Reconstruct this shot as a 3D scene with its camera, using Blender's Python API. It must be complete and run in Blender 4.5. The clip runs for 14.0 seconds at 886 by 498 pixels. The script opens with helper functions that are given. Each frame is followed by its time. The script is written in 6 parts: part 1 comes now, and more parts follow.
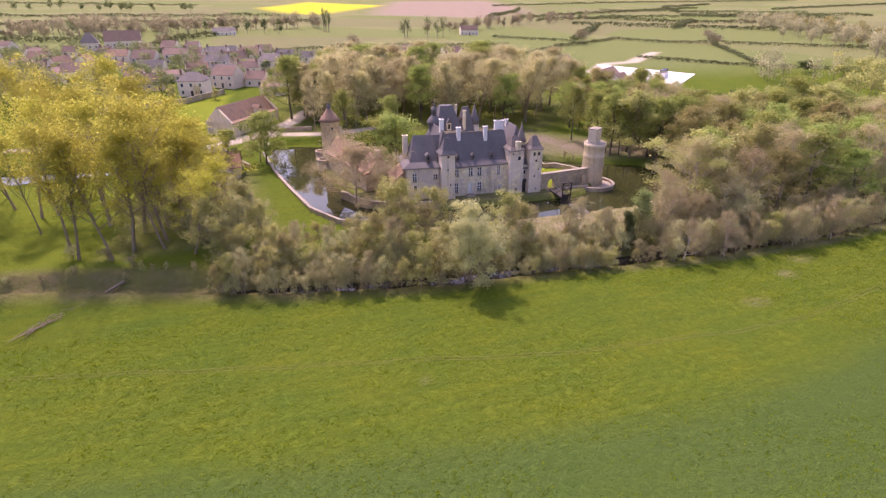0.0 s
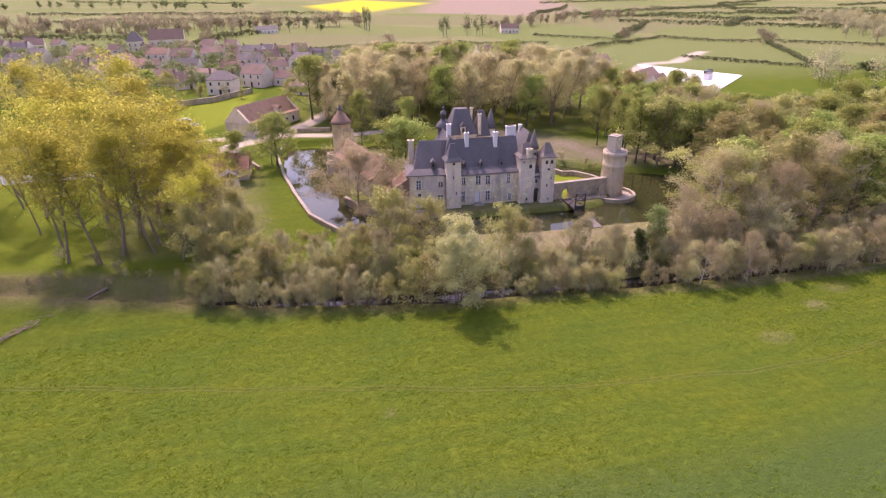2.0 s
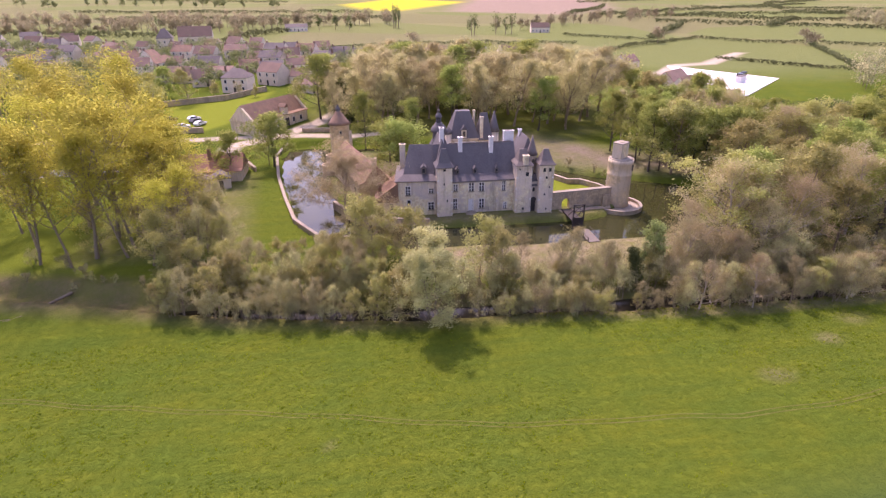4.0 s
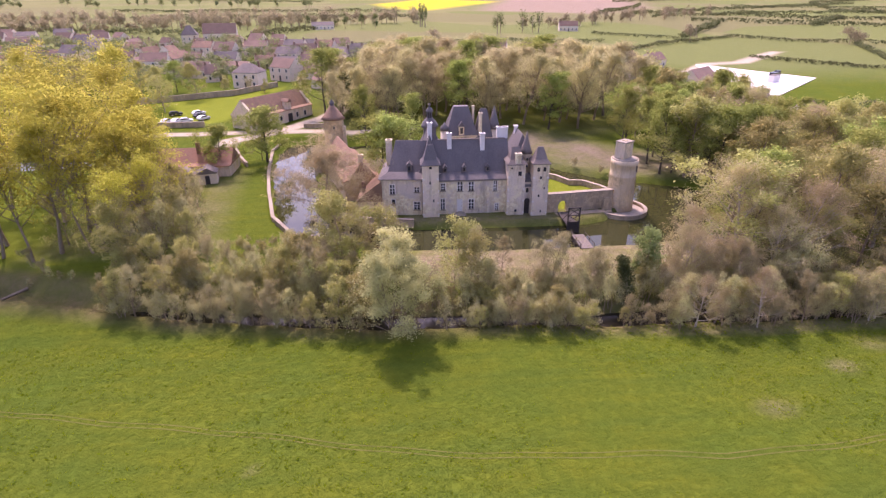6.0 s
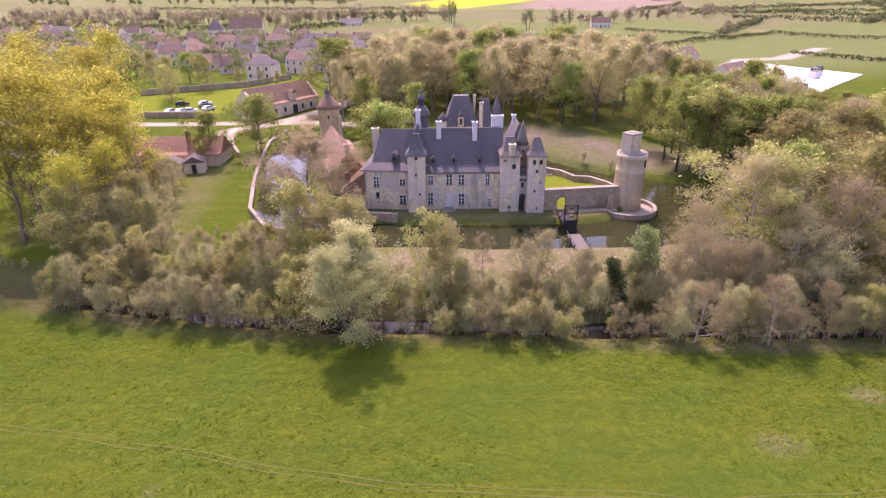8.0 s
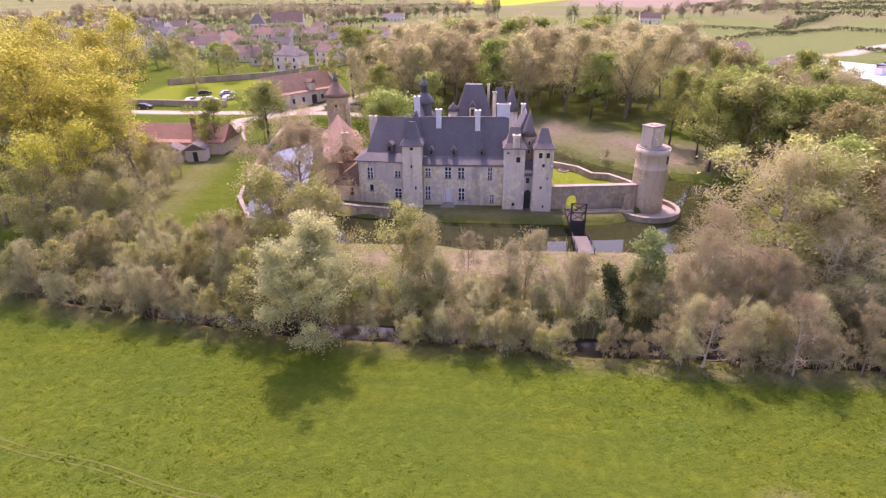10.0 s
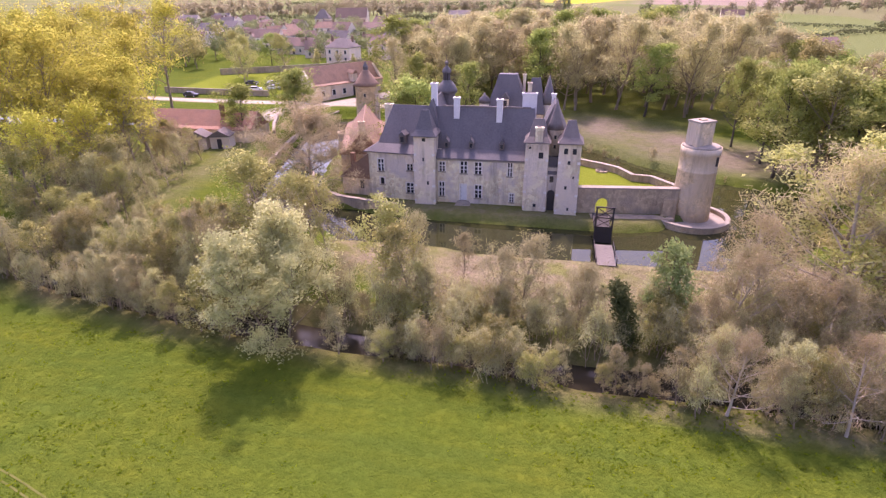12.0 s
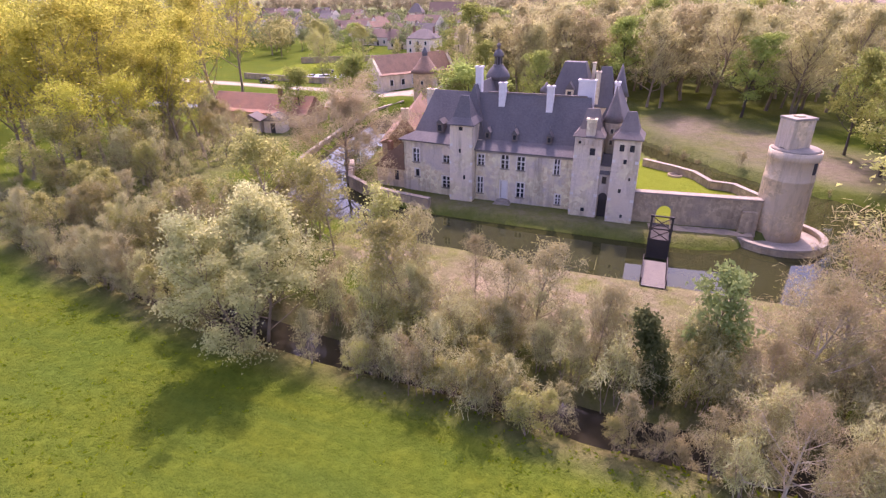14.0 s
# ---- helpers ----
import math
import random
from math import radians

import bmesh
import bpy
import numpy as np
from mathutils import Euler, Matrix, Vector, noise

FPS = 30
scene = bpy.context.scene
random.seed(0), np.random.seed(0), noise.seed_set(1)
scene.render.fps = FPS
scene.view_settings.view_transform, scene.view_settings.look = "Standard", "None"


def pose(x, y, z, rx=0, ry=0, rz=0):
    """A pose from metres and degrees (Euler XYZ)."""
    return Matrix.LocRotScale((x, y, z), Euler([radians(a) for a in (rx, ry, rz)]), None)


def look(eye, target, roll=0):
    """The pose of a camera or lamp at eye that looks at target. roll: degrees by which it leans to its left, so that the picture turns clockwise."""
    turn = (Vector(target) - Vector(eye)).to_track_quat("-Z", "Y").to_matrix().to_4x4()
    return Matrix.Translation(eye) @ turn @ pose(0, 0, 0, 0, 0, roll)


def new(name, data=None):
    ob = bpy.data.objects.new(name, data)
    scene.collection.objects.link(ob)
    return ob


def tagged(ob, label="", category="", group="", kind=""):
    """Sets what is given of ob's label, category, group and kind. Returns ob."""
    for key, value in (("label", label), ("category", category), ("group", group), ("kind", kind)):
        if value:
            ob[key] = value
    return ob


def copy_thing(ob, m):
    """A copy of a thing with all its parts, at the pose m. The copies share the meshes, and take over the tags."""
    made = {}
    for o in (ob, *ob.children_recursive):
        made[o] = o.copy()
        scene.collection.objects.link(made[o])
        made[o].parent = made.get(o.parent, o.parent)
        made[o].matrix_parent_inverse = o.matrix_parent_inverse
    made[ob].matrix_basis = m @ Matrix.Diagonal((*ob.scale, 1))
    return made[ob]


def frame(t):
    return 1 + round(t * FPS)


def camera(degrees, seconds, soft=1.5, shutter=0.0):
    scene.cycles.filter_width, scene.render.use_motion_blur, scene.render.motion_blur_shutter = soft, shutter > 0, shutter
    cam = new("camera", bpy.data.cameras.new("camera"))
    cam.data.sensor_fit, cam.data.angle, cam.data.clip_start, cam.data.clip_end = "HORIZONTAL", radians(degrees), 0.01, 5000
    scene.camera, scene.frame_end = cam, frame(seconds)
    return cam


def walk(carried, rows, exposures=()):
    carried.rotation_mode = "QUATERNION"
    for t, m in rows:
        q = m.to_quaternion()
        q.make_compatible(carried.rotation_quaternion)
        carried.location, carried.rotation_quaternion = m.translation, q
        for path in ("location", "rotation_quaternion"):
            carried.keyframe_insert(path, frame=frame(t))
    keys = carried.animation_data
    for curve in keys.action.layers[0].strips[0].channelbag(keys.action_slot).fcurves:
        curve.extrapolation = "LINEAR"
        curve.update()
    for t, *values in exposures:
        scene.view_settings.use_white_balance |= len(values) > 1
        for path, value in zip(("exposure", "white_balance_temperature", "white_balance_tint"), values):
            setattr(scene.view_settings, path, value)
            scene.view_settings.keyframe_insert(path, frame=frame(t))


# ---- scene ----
cam = camera(77.8, 14.0, soft=1.3)
METRES, EYE, TILT, LEAN, TURN = 75.0, 42.4, 0.0, 0.0, -16.3
ROWS = [
    (0.0, 0.0, 0.0, 0.0, -0.04, -24.94, 0.08),
    (0.5, 0.0265, 0.0204, -0.0013, 1.0, -25.02, 0.13),
    (1.0, 0.0527, 0.0417, -0.0014, 2.09, -25.05, 0.21),
    (1.5, 0.0787, 0.0641, -0.0004, 3.35, -25.08, 0.3),
    (2.0, 0.1051, 0.0868, 0.0019, 4.67, -25.15, 0.39),
    (2.5, 0.1313, 0.11, 0.0039, 6.0, -25.16, 0.41),
    (5.0, 0.2586, 0.2293, -0.0186, 9.8, -25.22, 0.36),
    (5.5, 0.2819, 0.2552, -0.0276, 10.8, -25.17, 0.41),
    (6.0, 0.3046, 0.2813, -0.0379, 11.81, -25.13, 0.4),
    (6.5, 0.326, 0.3083, -0.0498, 12.72, -25.07, 0.41),
    (7.0, 0.3462, 0.3361, -0.0625, 13.39, -25.04, 0.43),
    (9.5, 0.4407, 0.4802, -0.1198, 19.26, -25.11, 0.52),
    (10.0, 0.4559, 0.5085, -0.1296, 20.35, -25.11, 0.53),
    (10.5, 0.4714, 0.5396, -0.1403, 21.56, -25.07, 0.56),
    (11.0, 0.4861, 0.5714, -0.1507, 22.96, -25.04, 0.58),
    (11.5, 0.4998, 0.6037, -0.1611, 25.18, -24.99, 0.57),
    (12.0, 0.512, 0.6363, -0.1711, 27.55, -25.02, 0.6),
    (12.5, 0.5229, 0.6698, -0.1815, 29.93, -25.0, 0.63),
    (13.0, 0.5324, 0.7035, -0.192, 32.36, -25.02, 0.65),
    (13.5, 0.5396, 0.738, -0.2026, 34.84, -24.96, 0.59),
    (14.0, 0.5442, 0.7723, -0.2127, 37.54, -25.02, 0.59),
]
walk(cam, [(t, pose(0, 0, EYE, TILT, LEAN, TURN) @ pose(METRES * x, METRES * y, METRES * z, 90 + pitch, roll, yaw)) for t, x, y, z, yaw, pitch, roll in ROWS],
     [(0.0, 1.22, 6570, 48), (6.0, 1.3, 6480, 52), (14.0, 1.5, 6300, 57)])

# ---- sky, sun, exposure ----
SUN_ELEV, SUN_AZ = 55.5, -17.0     # degrees; azimuth from +y towards +x
world = bpy.data.worlds.new("sky")
scene.world = world
world.use_nodes = True
wn = world.node_tree
sky = wn.nodes.new("ShaderNodeTexSky")
sky.sky_type, sky.sun_disc = "NISHITA", False
sky.sun_elevation, sky.sun_rotation = radians(SUN_ELEV), radians(SUN_AZ)
sky.air_density, sky.dust_density, sky.ozone_density = 1.0, 2.5, 1.0
wn.nodes["Background"].inputs[1].default_value = 0.15
wn.links.new(sky.outputs[0], wn.nodes["Background"].inputs[0])
sun = new("sun", bpy.data.lights.new("sun", "SUN"))
sun.data.energy, sun.data.angle, sun.data.color = 2.0, radians(1.5), (1.0, 0.93, 0.82)
az, el = radians(SUN_AZ), radians(SUN_ELEV)
sun.matrix_world = look((math.sin(az) * math.cos(el) * 300, math.cos(az) * math.cos(el) * 300, math.sin(el) * 300), (0, 0, 0))


# ---- materials ----
def node(nt, kind, **values):
    n = nt.nodes.new(kind)
    for k, v in values.items():
        n.inputs[k].default_value = v
    return n


def mixed(nt, fac, a, b, blend="MIX"):
    m = nt.nodes.new("ShaderNodeMix")
    m.data_type, m.blend_type = "RGBA", blend
    for slot, v in ((0, fac), (6, a), (7, b)):
        if isinstance(v, (int, float)):
            m.inputs[slot].default_value = v
        elif isinstance(v, tuple):
            m.inputs[slot].default_value = (*v, 1)
        else:
            nt.links.new(v, m.inputs[slot])
    return m.outputs[2]


def ramp(nt, value, lo, hi):
    r = nt.nodes.new("ShaderNodeMapRange")
    r.inputs[1].default_value, r.inputs[2].default_value = lo, hi
    nt.links.new(value, r.inputs[0])
    return r.outputs[0]


def noise_at(nt, scale, detail=4.0, rough=0.6, stretch=None, space="world"):
    n = node(nt, "ShaderNodeTexNoise", Scale=scale, Detail=detail, Roughness=rough)
    if space == "world":
        src = nt.nodes.new("ShaderNodeNewGeometry").outputs["Position"]
    else:
        src = nt.nodes.new("ShaderNodeTexCoord").outputs["Object"]
    if stretch:
        m = nt.nodes.new("ShaderNodeMapping")
        m.inputs["Scale"].default_value = stretch
        nt.links.new(src, m.inputs[0])
        src = m.outputs[0]
    nt.links.new(src, n.inputs["Vector"])
    return n.outputs["Fac"]


def surface(name, base, dark, light=None, coarse=0.4, fine=6.0, rough=0.85, bump=0.3, stain=0.5, streak=None, metal=0.0, spec=0.3, random=0.0):
    """A weathered surface: two colours mixed by coarse stains, a light one by fine grain, relief from the grain."""
    m = bpy.data.materials.new(name)
    m.use_nodes = True
    nt = m.node_tree
    bsdf = nt.nodes["Principled BSDF"]
    big = ramp(nt, noise_at(nt, coarse, 5, 0.65, streak), 0.38, 0.68)
    small = ramp(nt, noise_at(nt, fine, 3, 0.7), 0.3, 0.75)
    mul = nt.nodes.new("ShaderNodeMath")
    mul.operation = "MULTIPLY"
    mul.inputs[1].default_value = stain
    nt.links.new(big, mul.inputs[0])
    col = mixed(nt, mul.outputs[0], base, dark)
    mul2 = nt.nodes.new("ShaderNodeMath")
    mul2.operation = "MULTIPLY"
    mul2.inputs[1].default_value = 0.45
    nt.links.new(small, mul2.inputs[0])
    col = mixed(nt, mul2.outputs[0], col, light or tuple(min(1, c * 1.35) for c in base))
    if random:
        info = nt.nodes.new("ShaderNodeObjectInfo")
        hsv = node(nt, "ShaderNodeHueSaturation")
        nt.links.new(ramp_to(nt, info.outputs["Random"], 1 - random, 1 + random), hsv.inputs["Value"])
        nt.links.new(col, hsv.inputs["Color"])
        col = hsv.outputs[0]
    nt.links.new(col, bsdf.inputs["Base Color"])
    bsdf.inputs["Roughness"].default_value, bsdf.inputs["Metallic"].default_value = rough, metal
    bsdf.inputs["Specular IOR Level"].default_value = spec
    b = node(nt, "ShaderNodeBump", Strength=bump, Distance=0.05)
    nt.links.new(small, b.inputs["Height"])
    nt.links.new(b.outputs[0], bsdf.inputs["Normal"])
    return m


def ramp_to(nt, value, lo, hi):
    r = nt.nodes.new("ShaderNodeMapRange")
    r.inputs[3].default_value, r.inputs[4].default_value = lo, hi
    nt.links.new(value, r.inputs[0])
    return r.outputs[0]


def foliage(name, a, b, glow=0.4, hue=0.02, val=0.2):
    """Leaves: two colours by leaf, a shift by tree, part of the light shining through."""
    m = bpy.data.materials.new(name)
    m.use_nodes = True
    nt = m.node_tree
    nt.nodes.remove(nt.nodes["Principled BSDF"])
    geo = nt.nodes.new("ShaderNodeNewGeometry")
    info = nt.nodes.new("ShaderNodeObjectInfo")
    col = mixed(nt, geo.outputs["Random Per Island"], a, b)
    hsv = node(nt, "ShaderNodeHueSaturation")
    nt.links.new(ramp_to(nt, info.outputs["Random"], 0.5 - hue, 0.5 + hue), hsv.inputs["Hue"])
    nt.links.new(ramp_to(nt, info.outputs["Random"], 1 - val, 1 + val), hsv.inputs["Value"])
    nt.links.new(col, hsv.inputs["Color"])
    d = node(nt, "ShaderNodeBsdfDiffuse", Roughness=0.5)
    t = node(nt, "ShaderNodeBsdfTranslucent")
    nt.links.new(hsv.outputs[0], d.inputs["Color"])
    nt.links.new(hsv.outputs[0], t.inputs["Color"])
    mix = nt.nodes.new("ShaderNodeMixShader")
    mix.inputs[0].default_value = glow
    nt.links.new(d.outputs[0], mix.inputs[1])
    nt.links.new(t.outputs[0], mix.inputs[2])
    nt.links.new(mix.outputs[0], nt.nodes["Material Output"].inputs["Surface"])
    return m


def water_surface(name, deep, rough=0.03, ripple=0.04, scale=1.2):
    m = bpy.data.materials.new(name)
    m.use_nodes = True
    nt = m.node_tree
    bsdf = nt.nodes["Principled BSDF"]
    weed = ramp(nt, noise_at(nt, 0.18, 5, 0.7), 0.45, 0.7)
    nt.links.new(mixed(nt, weed, deep, tuple(c * 1.25 for c in deep)), bsdf.inputs["Base Color"])
    bsdf.inputs["Roughness"].default_value = rough
    bsdf.inputs["IOR"].default_value = 1.33
    b = node(nt, "ShaderNodeBump", Strength=ripple, Distance=0.05)
    nt.links.new(noise_at(nt, scale, 4, 0.6), b.inputs["Height"])
    nt.links.new(b.outputs[0], bsdf.inputs["Normal"])
    return m


def masonry(name, plaster, bare, dark, size=2.2, exposed=0.5, relief=0.5, streaks=0.5):
    """Old render worn through to rubble: grey lime plaster, warm bare stone in patches, run-off streaks."""
    m = bpy.data.materials.new(name)
    m.use_nodes = True
    nt = m.node_tree
    bsdf = nt.nodes["Principled BSDF"]
    pos = nt.nodes.new("ShaderNodeNewGeometry").outputs["Position"]
    vor = node(nt, "ShaderNodeTexVoronoi", Scale=size, Randomness=0.9)
    nt.links.new(pos, vor.inputs["Vector"])
    grey = nt.nodes.new("ShaderNodeRGBToBW")
    nt.links.new(vor.outputs["Color"], grey.inputs[0])
    stones = mixed(nt, grey.outputs[0], tuple(c * 0.72 for c in bare), tuple(min(0.85, c * 1.25) for c in bare))
    joint = ramp(nt, vor.outputs["Distance"], 0.05, 0.42)
    stones = mixed(nt, joint, tuple(c * 0.9 for c in bare), stones)
    patch = ramp(nt, noise_at(nt, 0.24, 6, 0.64), 0.60 - 0.25 * exposed, 0.68 - 0.2 * exposed)
    grain = ramp(nt, noise_at(nt, 4.0, 4, 0.75), 0.3, 0.7)
    lime = mixed(nt, grain, tuple(c * 0.86 for c in plaster), tuple(min(0.85, c * 1.1) for c in plaster))
    lime = mixed(nt, ramp(nt, noise_at(nt, 0.16, 4, 0.6), 0.45, 0.62), lime, tuple(a * 0.55 + b * 0.45 for a, b in zip(plaster, bare)))
    col = mixed(nt, patch, lime, stones)
    run = nt.nodes.new("ShaderNodeMath")
    run.operation = "MULTIPLY"
    run.inputs[1].default_value = streaks
    nt.links.new(ramp(nt, noise_at(nt, 0.9, 5, 0.65, (1, 1, 0.14)), 0.5, 0.72), run.inputs[0])
    col = mixed(nt, run.outputs[0], col, dark)
    nt.links.new(col, bsdf.inputs["Base Color"])
    bsdf.inputs["Roughness"].default_value = 0.95
    bsdf.inputs["Specular IOR Level"].default_value = 0.1
    b = node(nt, "ShaderNodeBump", Strength=relief, Distance=0.06)
    nt.links.new(mixed(nt, patch, grain, joint), b.inputs["Height"])
    nt.links.new(b.outputs[0], bsdf.inputs["Normal"])
    return m


STONE = masonry("limestone_render", (0.56, 0.475, 0.395), (0.79, 0.62, 0.40), (0.23, 0.18, 0.13), 2.4, 0.64, 0.5, 0.7)
STONE_PALE = masonry("pale_ashlar", (0.69, 0.575, 0.445), (0.77, 0.605, 0.395), (0.29, 0.23, 0.17), 1.9, 0.58, 0.5, 0.65)
STONE_TOWER = masonry("ochre_rubble", (0.62, 0.51, 0.385), (0.69, 0.53, 0.32), (0.27, 0.21, 0.15), 2.6, 0.6, 0.7, 0.7)
STONE_OLD = masonry("old_rubble_wall", (0.38, 0.305, 0.22), (0.48, 0.37, 0.235), (0.12, 0.10, 0.07), 2.2, 0.7, 1.0, 0.6)
SURROUND = surface("white_dressed_stone", (0.68, 0.62, 0.54), (0.50, 0.43, 0.36), coarse=1.2, fine=6.0, stain=0.6)
COPING = surface("worn_coping", (0.335, 0.28, 0.21), (0.19, 0.16, 0.12), coarse=0.8, fine=5.0, stain=0.7)
CHIMNEY = surface("white_chimney_stone", (0.68, 0.64, 0.60), (0.47, 0.42, 0.37), coarse=0.8, fine=5.0, stain=0.5)
SLATE = surface("blue_slate", (0.125, 0.112, 0.108), (0.08, 0.073, 0.072), (0.19, 0.17, 0.158), coarse=0.35, fine=4.0, rough=0.72, stain=0.8, bump=0.4, spec=0.22, streak=(1, 1, 0.3))
SLATE_OLD = surface("weathered_slate", (0.175, 0.145, 0.125), (0.105, 0.09, 0.08), (0.25, 0.21, 0.175), coarse=0.5, fine=4.0, rough=0.8, stain=0.8, spec=0.2, streak=(1, 1, 0.3))
TILE_RED = surface("weathered_red_tile", (0.34, 0.17, 0.105), (0.20, 0.12, 0.085), (0.42, 0.25, 0.17), coarse=0.4, fine=3.0, stain=0.8, bump=0.7)
TILE = surface("brown_clay_tile", (0.255, 0.15, 0.092), (0.145, 0.095, 0.062), (0.34, 0.215, 0.14), coarse=0.5, fine=3.0, stain=0.9, bump=0.7, random=0.12)
TILE_DULL = surface("dull_village_tile", (0.20, 0.125, 0.088), (0.115, 0.08, 0.058), (0.27, 0.18, 0.13), coarse=0.3, fine=3.0, stain=0.7, random=0.3)
RENDER_WALL = surface("cream_house_render", (0.72, 0.60, 0.46), (0.52, 0.42, 0.31), coarse=0.3, fine=3.0, stain=0.6, random=0.2)
TIMBER = surface("tarred_timber", (0.05, 0.04, 0.034), (0.028, 0.024, 0.02), coarse=1.0, fine=12.0, rough=0.75)
DECK = surface("grey_planks", (0.175, 0.15, 0.12), (0.11, 0.095, 0.08), coarse=1.0, fine=9.0)
FRAME_PAINT = surface("pale_window_frame", (0.68, 0.65, 0.6), (0.5, 0.47, 0.42), coarse=2.0, fine=12.0)
DOOR_WOOD = surface("dark_oak_door", (0.06, 0.05, 0.045), (0.035, 0.03, 0.028), coarse=1.5, fine=10.0)
BARK = surface("grey_brown_bark", (0.25, 0.19, 0.125), (0.15, 0.115, 0.075), (0.34, 0.27, 0.185), coarse=1.2, fine=8.0, bump=0.6, random=0.2)
BARK_PALE = surface("pale_grey_limb_bark", (0.40, 0.34, 0.26), (0.28, 0.235, 0.175), (0.50, 0.43, 0.34), coarse=0.6, fine=5.0, random=0.15)
BARK_DARK = surface("mossy_bark", (0.085, 0.07, 0.05), (0.05, 0.045, 0.03), coarse=1.0, fine=8.0, random=0.2)

GLASS = bpy.data.materials.new("window_glass")
GLASS.use_nodes = True
gb = GLASS.node_tree.nodes["Principled BSDF"]
gb.inputs["Base Color"].default_value = (0.03, 0.033, 0.04, 1)
gb.inputs["Roughness"].default_value = 0.08

TWIG_TAN = foliage("tan_twigs", (0.53, 0.485, 0.26), (0.40, 0.375, 0.185), 0.45, 0.02, 0.22)
TWIG_RED = foliage("reddish_twigs", (0.56, 0.465, 0.265), (0.42, 0.345, 0.185), 0.45, 0.012, 0.2)
TWIG_PARK = foliage("pale_park_twigs", (0.61, 0.545, 0.285), (0.48, 0.435, 0.215), 0.6, 0.015, 0.18)
LEAF_POPLAR = foliage("yellow_poplar_leaf", (0.55, 0.50, 0.085), (0.45, 0.43, 0.08), 0.62, 0.01, 0.12)
LEAF_BUD = foliage("brown_budding_leaf", (0.48, 0.42, 0.19), (0.38, 0.355, 0.145), 0.5, 0.02, 0.2)
LEAF_OLIVE = foliage("olive_spring_leaf", (0.46, 0.42, 0.15), (0.35, 0.345, 0.115), 0.55, 0.02, 0.2)
LEAF_GREEN = foliage("fresh_green_leaf", (0.38, 0.41, 0.11), (0.29, 0.34, 0.085), 0.55, 0.02, 0.2)
LEAF_WILLOW = foliage("silver_willow_leaf", (0.66, 0.65, 0.31), (0.55, 0.56, 0.24), 0.5, 0.01, 0.12)
LEAF_MAPLE = foliage("bright_maple_leaf", (0.36, 0.43, 0.16), (0.27, 0.36, 0.12), 0.5, 0.01, 0.12)
LEAF_DARK = foliage("dark_ivy_leaf", (0.11, 0.135, 0.05), (0.15, 0.18, 0.065), 0.4, 0.02, 0.2)
LEAF_PARK = foliage("beige_budding_crown", (0.56, 0.505, 0.235), (0.47, 0.43, 0.185), 0.6, 0.015, 0.15)
LEAF_HEDGE = foliage("dark_field_hedge", (0.19, 0.20, 0.09), (0.12, 0.14, 0.06), 0.5, 0.01, 0.15)
LEAF_FAR = foliage("far_hedge_leaf", (0.27, 0.28, 0.12), (0.19, 0.22, 0.09), 0.5, 0.02, 0.25)
# Pale bare far twigs; the greyed tone also stands in for distance haze.
LEAF_FARBUD = foliage("far_bare_hazed_crown", (0.44, 0.385, 0.225), (0.34, 0.315, 0.17), 0.55, 0.02, 0.2)
WATER = water_surface("moat_water", (0.034, 0.036, 0.012), 0.02, 0.015)
WATER_RIVER = water_surface("river_water", (0.03, 0.026, 0.016), 0.05, 0.12, 2.5)


# ---- plan of the land ----
MOAT_OUTER = [(-4, 171), (-5.5, 158), (-2.5, 138), (0.5, 124), (4, 108.5), (9, 100), (16, 98), (21.5, 97), (24.5, 94.2), (30, 93.8), (37, 93.9), (48, 92.9), (59, 92.9), (68, 93.1), (75, 95), (85, 104),
              (92, 116), (90, 122), (82, 126), (73.5, 130), (66, 137), (60, 146), (52, 156), (38, 166), (20, 171)]
ISLAND = [(8.6, 152), (8, 141), (11, 126), (14.5, 114), (20, 107.2), (30, 105.2), (45, 104.6), (60, 104.4), (64.5, 105.8), (66.5, 108.6), (69, 109.4), (71.5, 111.5), (72, 118), (70.5, 122.5),
          (64, 124.2), (61.5, 129), (55, 138), (50, 147), (36, 155), (18, 158)]
RIVER = [(-170, 112), (-110, 100), (-70, 94), (-40, 89.5), (-21, 85.5), (0, 80.5), (18, 77.5), (32, 76.3), (45, 76), (54, 74.8), (65, 75), (80, 74.4), (100, 74.5), (125, 79), (170, 92), (260, 120)]
POND = [(-120, 152), (-90, 146), (-62, 146), (-38, 149), (-34, 153), (-60, 157), (-95, 160)]
LANE = [(-130, 186), (-80, 179), (-48, 177), (-30, 176.5), (-18, 177), (0, 177), (14, 174), (30, 178)]
DRIVE = [(-19, 158), (-19.5, 168), (-14, 172), (-5, 181), (3, 192), (9, 206)]
KNOT_Y = [-6000, 74, 81, 86.5, 140, 180, 240, 300, 400, 700, 1000, 1500, 2200, 3000, 6000]
KNOT_Z = [0, 0, 0.6, 1.8, 1.95, 2.8, 5, 6.5, 7.5, 9.5, 12, 18, 27, 40, 60]


def inside(px, py, poly):
    c = np.zeros(px.shape, bool)
    for (x0, y0), (x1, y1) in zip(poly, poly[1:] + poly[:1]):
        if y0 == y1:
            continue
        hit = ((y0 > py) != (y1 > py)) & (px < (x1 - x0) * (py - y0) / (y1 - y0) + x0)
        c ^= hit
    return c


